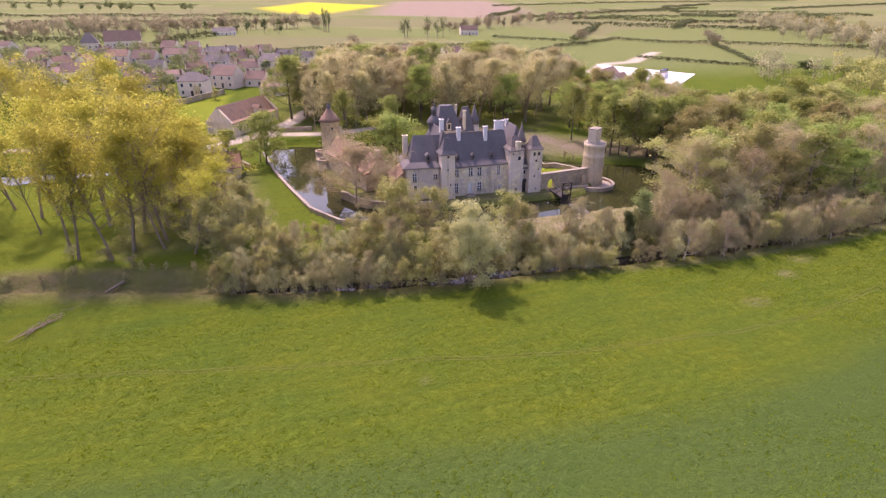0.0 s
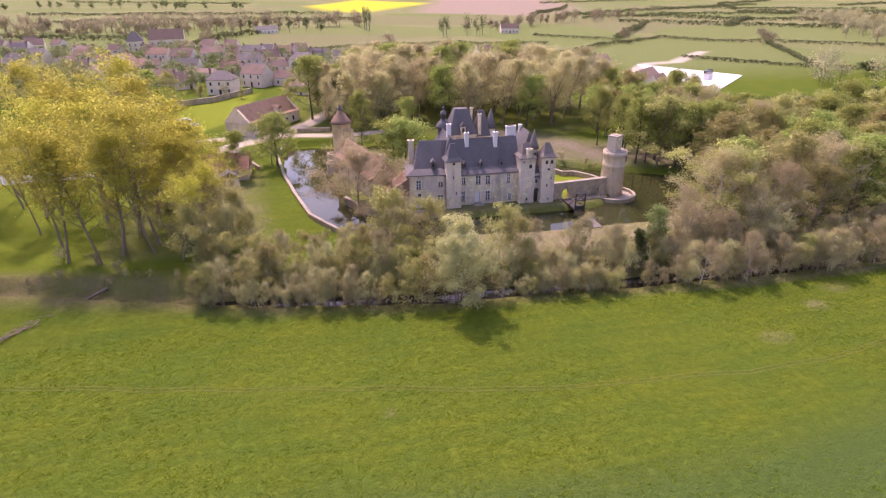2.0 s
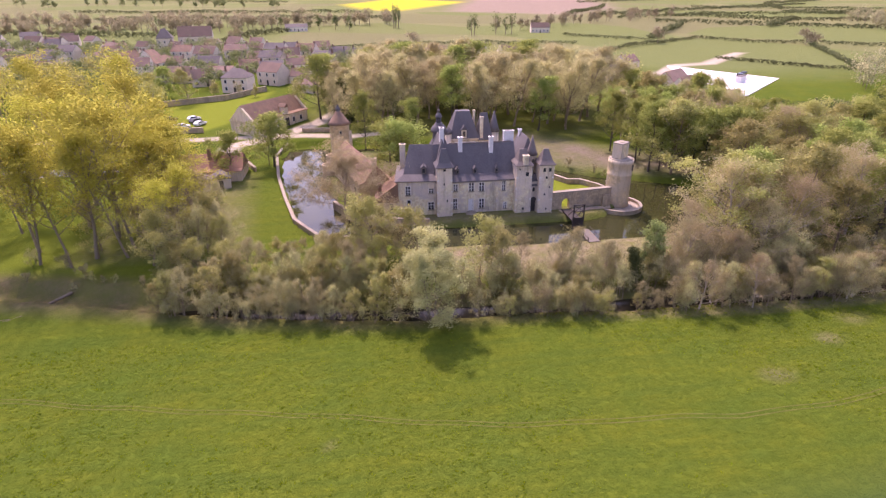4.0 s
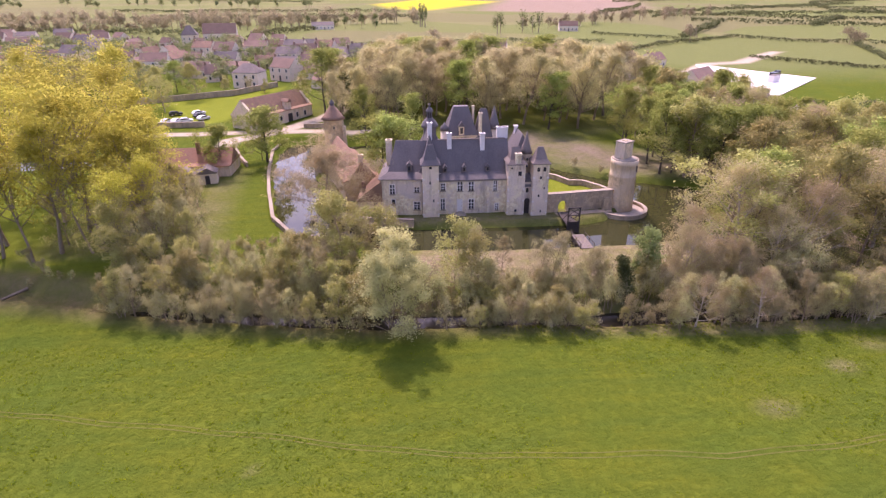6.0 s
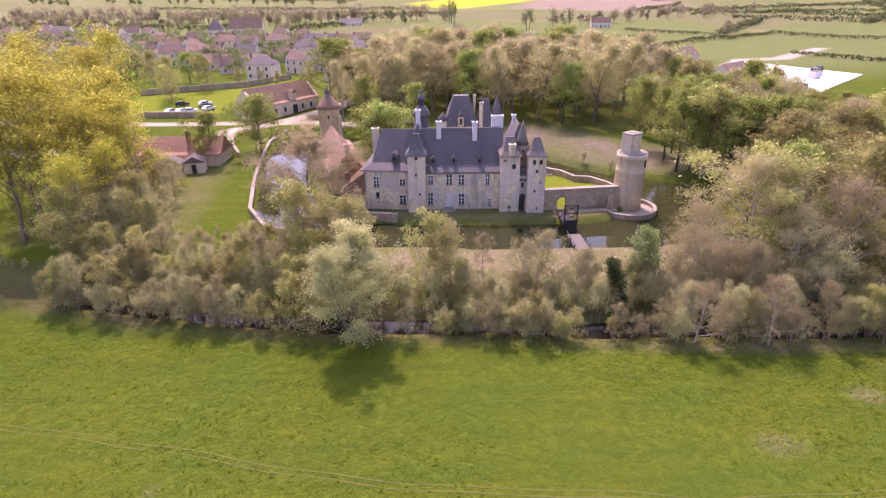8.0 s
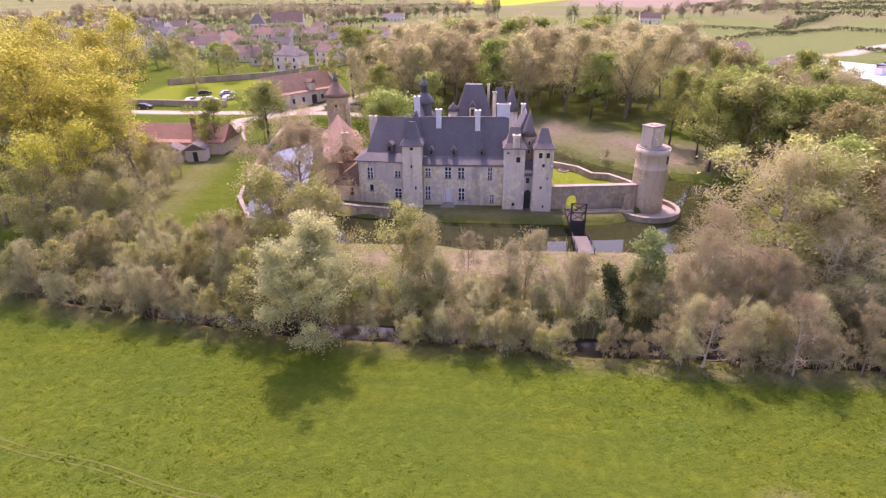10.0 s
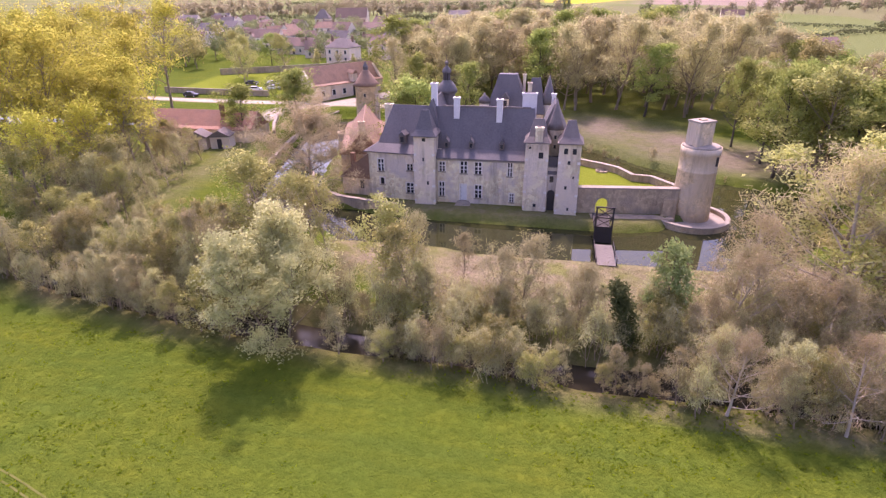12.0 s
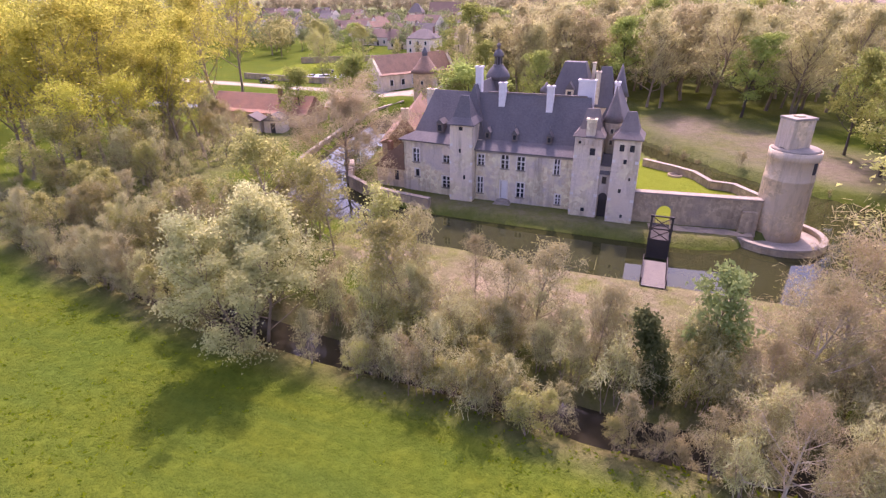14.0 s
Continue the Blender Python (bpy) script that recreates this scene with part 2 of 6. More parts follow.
def far_from(px, py, line, closed=False):
    d = np.full(px.shape, 1e9)
    pairs = list(zip(line, line[1:])) + ([(line[-1], line[0])] if closed else [])
    for (x0, y0), (x1, y1) in pairs:
        ux, uy = x1 - x0, y1 - y0
        t = np.clip(((px - x0) * ux + (py - y0) * uy) / (ux * ux + uy * uy), 0, 1)
        d = np.minimum(d, np.hypot(px - x0 - t * ux, py - y0 - t * uy))
    return d


def wave(x, y, s, seed=0.0):
    return np.sin(x / s + seed) * np.cos(y / s * 1.27 - seed * 2) * 0.5 + np.sin((x + y) / s * 0.61 + seed * 3) * 0.5


def land(x, y):
    """Height of the ground at arrays x, y."""
    x, y = np.asarray(x, float), np.asarray(y, float)
    z = np.interp(y, KNOT_Y, KNOT_Z) + 0.12 * wave(x, y, 9) * (y < 74) + 0.05 * wave(x, y, 3.1, 1)
    z = z + np.clip((y - 500) / 1500, 0, 1) * 5 * wave(x, y, 260, 2)
    d = far_from(x, y, RIVER)
    z = z - 1.7 * np.clip((2.5 - d) / 1.3, 0, 1)
    sd = far_from(x, y, MOAT_OUTER, True) * np.where(inside(x, y, MOAT_OUTER), 1, -1)
    si = far_from(x, y, ISLAND, True) * np.where(inside(x, y, ISLAND), -1, 1)
    z = z - 1.6 * np.clip(np.minimum(sd, si) / 0.9, 0, 1)
    sp = far_from(x, y, POND, True) * np.where(inside(x, y, POND), 1, -1)
    return z - 1.5 * np.clip(sp / 1.5, 0, 1)


def ground_z(x, y):
    return float(land(np.array([x]), np.array([y]))[0])


def axis(stops):
    out = [stops[0][0]]
    for (a, step0), (b, step1) in zip(stops, stops[1:]):
        p = a
        while p < b - 1e-6:
            s = step0 + (step1 - step0) * (p - a) / (b - a)
            p = min(b, p + s)
            out.append(p)
    return np.array(out)


gx = axis([(-4500, 400), (-900, 60), (-330, 8), (-75, 1.1), (112, 1.1), (330, 8), (900, 60), (4500, 400)])
gy = axis([(-4000, 500), (-300, 40), (-50, 2.5), (35, 1.2), (46, 0.7), (70, 0.8), (74, 1.1), (178, 1.1), (240, 3), (480, 6), (1200, 14), (2200, 60), (4800, 400)])
GX, GY = np.meshgrid(gx, gy)
GZ = land(GX, GY)
nx, ny = len(gx), len(gy)
idx = np.arange(nx * ny).reshape(ny, nx)
quads = np.stack([idx[:-1, :-1], idx[:-1, 1:], idx[1:, 1:], idx[1:, :-1]], -1).reshape(-1, 4)
me = bpy.data.meshes.new("ground")
me.from_pydata(np.stack([GX, GY, GZ], -1).reshape(-1, 3).tolist(), [], quads.tolist())
me.polygons.foreach_set("use_smooth", np.ones(len(quads), bool))

PARK_BARE = [(48, 166), (56, 152), (64, 142), (72, 134), (84, 129), (96, 126), (100, 134), (88, 148), (74, 160), (60, 172)]
BANK_BARE = [(24, 94.5), (30, 94.1), (66, 93.0), (78, 97), (86, 92), (74, 83), (50, 81), (36, 83), (24, 90)]
RAPE = [(-20, 1330), (117, 1817), (277, 1463), (72, 950), (24, 1047)]
PLOUGHED = [(150, 930), (285, 1463), (398, 1901), (700, 1900), (583, 1400), (471, 1036), (300, 800)]
LAWN = [(54, 109), (67, 111.5), (71, 121), (64, 123), (61, 128), (54, 136), (50, 130)]
SLAB_SITE = [(160, 240), (150, 262), (178, 285), (214, 250), (200, 226), (172, 208)]


def soft(px, py, poly, edge):
    s = far_from(px, py, poly, True) * np.where(inside(px, py, poly), 1, -1)
    return np.clip(s / edge + 0.5, 0, 1)


def cover_masks(x, y):
    straw = np.maximum(0.0 * soft(x, y, PARK_BARE, 9), soft(x, y, BANK_BARE, 3))
    straw = np.maximum(straw, 0.4 * soft(x, y, [(-32, 96), (-3, 97), (-6, 118), (-9, 142), (-30, 140)], 5))
    edge = [(60, 71), (75, 70.2), (96, 70.6), (118, 73.5), (150, 82)]
    straw = np.maximum(straw, 0.55 * np.clip(1.5 - far_from(x, y, edge) / 1.2, 0, 1))
    straw = np.maximum(straw, 0.45 * soft(x, y, ISLAND, 1.5))
    for cx, cy, r in ((65.8, 55.8, 1.5), (78, 62, 1.3), (12.8, 52, 0.5), (85, 66, 1.6)):
        straw = np.maximum(straw, 0.46 * np.clip(1.3 - np.hypot((x - cx) / 1.5, y - cy) / r, 0, 1))
    gravel = np.clip(2.6 - far_from(x, y, LANE), 0, 1)
    gravel = np.maximum(gravel, np.clip(3.2 - far_from(x, y, DRIVE), 0, 1))
    gravel = np.maximum(gravel, np.clip(2.2 - far_from(x, y, [(157, 262), (181, 288), (199, 290), (244, 331)]) / 2, 0, 1))
    wood = np.clip((6 - far_from(x, y, RIVER)) / 3, 0, 1)
    wood = np.maximum(wood, soft(x, y, [(70, 76), (130, 82), (220, 110), (220, 190), (140, 185), (95, 150), (93, 118), (86, 100)], 6) * 0.9)
    wood = np.maximum(wood, 0.45 * soft(x, y, [(-2, 176), (48, 168), (80, 160), (120, 190), (60, 250), (0, 235)], 8))
    wood = np.maximum(wood, 0.75 * soft(x, y, ISLAND, 1.5) * (y < 108.5))
    keep = 1 - np.clip(gravel + soft(x, y, LAWN, 1), 0, 1)
    return straw * keep, gravel, wood * keep * (1 - straw)


straw, gravel, wood = cover_masks(GX, GY)
cols = np.stack([straw, gravel, wood, np.ones_like(straw)], -1).reshape(-1, 4)
attr = me.color_attributes.new("cover", "FLOAT_COLOR", "POINT")
attr.data.foreach_set("color", cols.astype(np.float32).ravel())
lush = np.maximum(soft(GX, GY, LAWN, 1), soft(GX, GY, [(-66, 187), (-31, 187), (-22, 200), (-18, 246), (-34, 231), (-66, 217)], 3))
lush = np.maximum(lush, 0.4 * soft(GX, GY, [(-140, 110), (-60, 96), (-18, 89), (-20, 104), (-24, 136), (-60, 144), (-140, 146)], 6))
crop = np.stack([soft(GX, GY, RAPE, 40), soft(GX, GY, PLOUGHED, 50), lush, np.ones_like(straw)], -1).reshape(-1, 4)
attr = me.color_attributes.new("crop", "FLOAT_COLOR", "POINT")
attr.data.foreach_set("color", crop.astype(np.float32).ravel())


WHEAT = [(-400, -200), (-400, 60), (-60, 50), (-26, 47), (-8, 43), (20, 40), (42, 38), (60, 40), (80, 44), (104, 50), (140, 60), (300, 60), (300, -200)]
far_mask = np.clip((GY + 0.9 * np.clip(GX - 60, 0, 120) - 335) / 50, 0, 1)
more = np.stack([soft(GX, GY, WHEAT, 5), far_mask, soft(GX, GY, PARK_BARE, 10), np.ones_like(straw)], -1).reshape(-1, 4)
attr = me.color_attributes.new("field", "FLOAT_COLOR", "POINT")
attr.data.foreach_set("color", more.astype(np.float32).ravel())


def ground_material():
    m = bpy.data.materials.new("meadow_and_fields")
    m.use_nodes = True
    nt = m.node_tree
    bsdf = nt.nodes["Principled BSDF"]
    sep = []
    for nm in ("cover", "crop", "field"):
        a = nt.nodes.new("ShaderNodeVertexColor")
        a.layer_name = nm
        s = nt.nodes.new("ShaderNodeSeparateColor")
        nt.links.new(a.outputs[0], s.inputs[0])
        sep.append(s.outputs)
    big = ramp(nt, noise_at(nt, 0.012, 4, 0.6), 0.35, 0.65)
    mid = ramp(nt, noise_at(nt, 0.11, 5, 0.65), 0.35, 0.68)
    tuft = ramp(nt, noise_at(nt, 1.1, 5, 0.75), 0.42, 0.72)
    fine = ramp(nt, noise_at(nt, 5.0, 4, 0.8), 0.3, 0.7)
    mow = ramp(nt, noise_at(nt, 0.5, 3, 0.6, (0.12, 1.0, 1.0)), 0.4, 0.65)
    grass = mixed(nt, big, (0.070, 0.122, 0.012), (0.098, 0.130, 0.012))
    grass = mixed(nt, mid, grass, (0.118, 0.140, 0.011))
    half = nt.nodes.new("ShaderNodeMath")
    half.operation = "MULTIPLY"
    half.inputs[1].default_value = 0.55
    nt.links.new(mow, half.inputs[0])
    grass = mixed(nt, half.outputs[0], grass, (0.055, 0.10, 0.014))
    half2 = nt.nodes.new("ShaderNodeMath")
    half2.operation = "MULTIPLY"
    half2.inputs[1].default_value = 0.75
    nt.links.new(tuft, half2.inputs[0])
    grass = mixed(nt, half2.outputs[0], grass, (0.048, 0.082, 0.006))
    half3 = nt.nodes.new("ShaderNodeMath")
    half3.operation = "MULTIPLY"
    half3.inputs[1].default_value = 0.35
    nt.links.new(fine, half3.inputs[0])
    grass = mixed(nt, half3.outputs[0], grass, (0.13, 0.165, 0.024))
    wheat = mixed(nt, mow, (0.062, 0.105, 0.022), mixed(nt, fine, (0.048, 0.085, 0.02), (0.085, 0.125, 0.03)))
    part_w = nt.nodes.new("ShaderNodeMath")
    part_w.operation = "MULTIPLY"
    part_w.inputs[1].default_value = 0.85
    nt.links.new(sep[2][0], part_w.inputs[0])
    grass = mixed(nt, part_w.outputs[0], grass, wheat)
    cell = node(nt, "ShaderNodeTexVoronoi", Scale=0.0075)
    nt.links.new(nt.nodes.new("ShaderNodeNewGeometry").outputs["Position"], cell.inputs["Vector"])
    hue = nt.nodes.new("ShaderNodeSeparateColor")
    nt.links.new(cell.outputs["Color"], hue.inputs[0])
    plots = mixed(nt, ramp(nt, hue.outputs[0], 0.35, 0.65), (0.165, 0.19, 0.066), (0.21, 0.205, 0.09))
    plots = mixed(nt, ramp(nt, hue.outputs[1], 0.7, 0.75), plots, (0.19, 0.18, 0.085))
    grass = mixed(nt, sep[2][1], grass, mixed(nt, half3.outputs[0], plots, grass))
    col = mixed(nt, sep[1][2], grass, mixed(nt, fine, (0.19, 0.235, 0.022), (0.16, 0.20, 0.02)))
    woodcol = mixed(nt, mid, mixed(nt, tuft, (0.17, 0.14, 0.07), (0.11, 0.115, 0.04)), (0.13, 0.145, 0.03))
    col = mixed(nt, sep[0][2], col, woodcol)
    dry = mixed(nt, tuft, (0.30, 0.235, 0.15), mixed(nt, fine, (0.21, 0.165, 0.105), (0.17, 0.165, 0.06)))
    dry = mixed(nt, ramp(nt, noise_at(nt, 0.32, 5, 0.7), 0.48, 0.62), dry, mixed(nt, fine, (0.17, 0.185, 0.05), (0.24, 0.215, 0.085)))
    dry = mixed(nt, ramp(nt, noise_at(nt, 0.45, 6, 0.75, (1, 1.4, 1)), 0.58, 0.68), dry, mixed(nt, tuft, (0.42, 0.315, 0.23), (0.24, 0.165, 0.12)))
    brk = nt.nodes.new("ShaderNodeMath")
    brk.operation = "MULTIPLY"
    nt.links.new(sep[0][0], brk.inputs[0])
    nt.links.new(ramp_to(nt, mid, 1.0, 0.55), brk.inputs[1])
    col = mixed(nt, brk.outputs[0], col, dry)
    park = nt.nodes.new("ShaderNodeMath")
    park.operation = "MULTIPLY"
    nt.links.new(sep[2][2], park.inputs[0])
    nt.links.new(ramp_to(nt, mid, 0.95, 0.35), park.inputs[1])
    col = mixed(nt, park.outputs[0], col, mixed(nt, tuft, (0.235, 0.185, 0.135), (0.165, 0.13, 0.095)))
    col = mixed(nt, sep[0][1], col, mixed(nt, tuft, (0.50, 0.43, 0.32), (0.36, 0.31, 0.22)))
    col = mixed(nt, sep[1][0], col, mixed(nt, big, (0.58, 0.49, 0.03), (0.42, 0.40, 0.03)))
    col = mixed(nt, sep[1][1], col, mixed(nt, mid, (0.28, 0.215, 0.155), (0.24, 0.185, 0.125)))
    nt.links.new(col, bsdf.inputs["Base Color"])
    bsdf.inputs["Roughness"].default_value = 1.0
    bsdf.inputs["Specular IOR Level"].default_value = 0.03
    b = node(nt, "ShaderNodeBump", Strength=0.7, Distance=0.25)
    nt.links.new(tuft, b.inputs["Height"])
    b2 = node(nt, "ShaderNodeBump", Strength=0.5, Distance=0.08)
    nt.links.new(fine, b2.inputs["Height"])
    nt.links.new(b.outputs[0], b2.inputs["Normal"])
    nt.links.new(b2.outputs[0], bsdf.inputs["Normal"])
    return m


me.materials.append(ground_material())
tagged(new("ground", me), "green spring meadow, fields and park ground in one sheet", "ground", kind="structure")


def sheet(name, poly, z, material, label):
    m = bpy.data.meshes.new(name)
    m.from_pydata([(x, y, z) for x, y in poly], [], [list(range(len(poly)))])
    m.materials.append(material)
    return tagged(new(name, m), label, "water", kind="structure")


def band(line, half):
    """Outline of a strip of that half width along a line."""
    left, right = [], []
    for i, (x, y) in enumerate(line):
        a, b = line[max(0, i - 1)], line[min(len(line) - 1, i + 1)]
        ux, uy = b[0] - a[0], b[1] - a[1]
        n = math.hypot(ux, uy)
        left.append((x - uy / n * half, y + ux / n * half))
        right.append((x + uy / n * half, y - ux / n * half))
    return left, right


sheet("moat_water", MOAT_OUTER, 0.9, WATER, "still dark moat water with sky reflections")
lft, rgt = band(RIVER, 2.2)
me = bpy.data.meshes.new("river_water")
me.from_pydata([(*p, -0.75) for p in lft + rgt], [], [(i, i + 1, len(lft) + i + 1, len(lft) + i) for i in range(len(lft) - 1)])
me.materials.append(WATER_RIVER)
tagged(new("river_water", me), "narrow shaded river under the trees", "water", kind="structure")
sheet("pond_water", POND, 1.55, WATER, "pale mill pond behind the poplars")


# ---- building helpers ----
def thing(name, x, y, z, rz=0.0, label="", category="", group="", kind=""):
    ob = new(name)
    ob.matrix_basis = pose(x, y, z, 0, 0, rz)
    return tagged(ob, label, category, group, kind)


def part(name, bm, material, parent, label=""):
    m = bpy.data.meshes.new(name)
    bm.to_mesh(m)
    bm.free()
    m.materials.append(material)
    ob = new(name, m)
    ob.parent = parent
    if label:
        ob["label"] = label
    return ob


def poly_solid(bm, bottom, top):
    """A closed solid between two rings of points with equal counts."""
    a = [bm.verts.new(p) for p in bottom]
    b = [bm.verts.new(p) for p in top]
    n = len(a)
    bm.faces.new(a[::-1])
    bm.faces.new(b)
    for i in range(n):
        bm.faces.new((a[i], a[(i + 1) % n], b[(i + 1) % n], b[i]))
    return bm


def box(x0, x1, y0, y1, z0, z1, bm=None, batter=0.0):
    bm = bm or bmesh.new()
    return poly_solid(bm, [(x0, y0, z0), (x1, y0, z0), (x1, y1, z0), (x0, y1, z0)],
                      [(x0 + batter, y0 + batter, z1), (x1 - batter, y0 + batter, z1), (x1 - batter, y1 - batter, z1), (x0 + batter, y1 - batter, z1)])


def ring(cx, cy, z, r, n=20, a0=0.0):
    return [(cx + r * math.cos(a0 + 2 * math.pi * i / n), cy + r * math.sin(a0 + 2 * math.pi * i / n), z) for i in range(n)]


def turned(profile, cx=0.0, cy=0.0, n=20, a0=0.0, bm=None):
    """A closed solid of revolution from (radius, height) pairs, bottom to top."""
    bm = bm or bmesh.new()
    rings = [[bm.verts.new(p) for p in ring(cx, cy, z, max(r, 0.01), n, a0)] for r, z in profile]
    bm.faces.new(rings[0][::-1])
    bm.faces.new(rings[-1])
    for a, b in zip(rings, rings[1:]):
        for i in range(n):
            f = bm.faces.new((a[i], a[(i + 1) % n], b[(i + 1) % n], b[i]))
            f.smooth = n > 12
    return bm


def wedge_roof(x0, x1, y0, y1, z0, z1, hip0=0.0, hip1=0.0, over=0.35, kick=0.0, bm=None, axis_y=False):
    """A solid roof with its ridge along x (or y); hip0, hip1: how far each ridge end draws in; kick: flared eaves."""
    bm = bm or bmesh.new()
    x0, x1, y0, y1 = x0 - over, x1 + over, y0 - over, y1 + over
    if axis_y:
        x0, x1, y0, y1 = y0, y1, x0, x1

    def P(x, y, z):
        return (y, x, z) if axis_y else (x, y, z)
    yc = (y0 + y1) / 2
    lv = [[P(x0, y0, z0), P(x1, y0, z0), P(x1, y1, z0), P(x0, y1, z0)],
          [P(x0, y0, z0 + 0.15), P(x1, y0, z0 + 0.15), P(x1, y1, z0 + 0.15), P(x0, y1, z0 + 0.15)]]
    if kick:
        k = (y1 - y0) * 0.16
        kz = z0 + 0.15 + kick
        a0, a1 = (k if hip0 else 0), (k if hip1 else 0)
        lv.append([P(x0 + a0, y0 + k, kz), P(x1 - a1, y0 + k, kz), P(x1 - a1, y1 - k, kz), P(x0 + a0, y1 - k, kz)])
    e = 0.06
    lv.append([P(x0 + hip0, yc - e, z1), P(x1 - hip1, yc - e, z1), P(x1 - hip1, yc + e, z1), P(x0 + hip0, yc + e, z1)])
    rings = [[bm.verts.new(p) for p in r] for r in lv]
    bm.faces.new(rings[0][::-1])
    bm.faces.new(rings[-1])
    for a, b in zip(rings, rings[1:]):
        for i in range(4):
            bm.faces.new((a[i], a[(i + 1) % 4], b[(i + 1) % 4], b[i]))
    bmesh.ops.recalc_face_normals(bm, faces=bm.faces)
    return bm


def pyramid(x0, x1, y0, y1, z0, z1, over=0.3, top=0.25, kick=0.0):
    bm = bmesh.new()
    cx, cy = (x0 + x1) / 2, (y0 + y1) / 2
    hx, hy = (x1 - x0) / 2 + over, (y1 - y0) / 2 + over

    def sq(fx, fy, z):
        return [(cx - fx, cy - fy, z), (cx + fx, cy - fy, z), (cx + fx, cy + fy, z), (cx - fx, cy + fy, z)]
    lv = [sq(hx, hy, z0), sq(hx, hy, z0 + 0.12)]
    if kick:
        lv.append(sq(hx * 0.66, hy * 0.66, z0 + kick))
    lv.append(sq(top, min(top, 0.1), z1))
    rings = [[bm.verts.new(p) for p in r] for r in lv]
    bm.faces.new(rings[0][::-1])
    bm.faces.new(rings[-1])
    for a, b in zip(rings, rings[1:]):
        for i in range(4):
            bm.faces.new((a[i], a[(i + 1) % 4], b[(i + 1) % 4], b[i]))
    return bm


def pierced_wall(x0, x1, y0, y1, z0, z1, holes):
    """A wall along x whose openings (x0, x1, z0, z1) go right through."""
    xs = sorted({x0, x1, *(h[0] for h in holes), *(h[1] for h in holes)})
    zs = sorted({z0, z1, *(h[2] for h in holes), *(h[3] for h in holes)})
    bm = bmesh.new()
    vs = {}

    def V(i, j, y):
        if (i, j, y) not in vs:
            vs[i, j, y] = bm.verts.new((xs[i], y, zs[j]))
        return vs[i, j, y]
    solid = np.ones((len(xs) - 1, len(zs) - 1), bool)
    for i in range(len(xs) - 1):
        for j in range(len(zs) - 1):
            mx, mz = (xs[i] + xs[i + 1]) / 2, (zs[j] + zs[j + 1]) / 2
            solid[i, j] = not any(a < mx < b and c < mz < d for a, b, c, d in holes)

    def full(i, j):
        return 0 <= i < solid.shape[0] and 0 <= j < solid.shape[1] and solid[i, j]
    for i in range(solid.shape[0]):
        for j in range(solid.shape[1]):
            if not solid[i, j]:
                continue
            bm.faces.new((V(i, j, y0), V(i + 1, j, y0), V(i + 1, j + 1, y0), V(i, j + 1, y0)))
            bm.faces.new((V(i, j, y1), V(i, j + 1, y1), V(i + 1, j + 1, y1), V(i + 1, j, y1)))
            if not full(i - 1, j):
                bm.faces.new((V(i, j, y0), V(i, j + 1, y0), V(i, j + 1, y1), V(i, j, y1)))
            if not full(i + 1, j):
                bm.faces.new((V(i + 1, j, y0), V(i + 1, j, y1), V(i + 1, j + 1, y1), V(i + 1, j + 1, y0)))
            if not full(i, j - 1):
                bm.faces.new((V(i, j, y0), V(i, j, y1), V(i + 1, j, y1), V(i + 1, j, y0)))
            if not full(i, j + 1):
                bm.faces.new((V(i, j + 1, y0), V(i + 1, j + 1, y0), V(i + 1, j + 1, y1), V(i, j + 1, y1)))
    return bm


def window(parent, x0, x1, y, z0, z1, cross=True, surround=0.16, transom=0.62):
    """A stone-framed casement in a wall whose face is at y: surround, sill, mullion bars and glass."""
    b = bmesh.new()
    s = surround
    box(x0 - s, x0, y - 0.05, y + 0.2, z0 - s, z1 + s, b)
    box(x1, x1 + s, y - 0.05, y + 0.2, z0 - s, z1 + s, b)
    box(x0, x1, y - 0.05, y + 0.2, z1, z1 + s, b)
    w = part("window", b, SURROUND, parent, "pale dressed stone window surround")
    part("sill", box(x0 - s, x1 + s, y - 0.14, y + 0.2, z0 - s, z0), COPING, w)
    part("pane", box(x0, x1, y + 0.17, y + 0.2, z0, z1), GLASS, w, "dark leaded window glass")
    if cross:
        b = bmesh.new()
        xm = (x0 + x1) / 2
        box(xm - 0.07, xm + 0.07, y + 0.02, y + 0.16, z0, z1, b)
        zt = z0 + (z1 - z0) * transom
        box(x0, xm - 0.07, y + 0.03, y + 0.16, zt - 0.06, zt + 0.06, b)
        box(xm + 0.07, x1, y + 0.03, y + 0.16, zt - 0.06, zt + 0.06, b)
        for k in (0.31,):
            zk = z0 + (z1 - z0) * k
            box(x0, xm - 0.07, y + 0.08, y + 0.16, zk - 0.03, zk + 0.03, b)
            box(xm + 0.07, x1, y + 0.08, y + 0.16, zk - 0.03, zk + 0.03, b)
        part("mullion", b, FRAME_PAINT, w)
    return w


def slit(parent, x, y, z, w=0.3, h=0.55):
    s = part("window", box(x - w / 2 - 0.1, x + w / 2 + 0.1, y - 0.03, y + 0.1, z - 0.1, z + h + 0.1), STONE_PALE, parent)
    part("pane", box(x - w / 2, x + w / 2, y - 0.045, y + 0.05, z, z + h), GLASS, s)


def chimney(parent, x0, x1, y0, y1, z0, z1, material=None, cap=True):
    b = box(x0, x1, y0, y1, z0, z1)
    c = part("chimney", b, material or CHIMNEY, parent, "tall pale stone chimney stack")
    if cap:
        part("cap", box(x0 - 0.09, x1 + 0.09, y0 - 0.09, y1 + 0.09, z1, z1 + 0.22), material or CHIMNEY, c)
        part("flue", box(x0 + 0.2, x1 - 0.2, y0 + 0.15, y1 - 0.15, z1 + 0.22, z1 + 0.26), DOOR_WOOD, c)
    return c


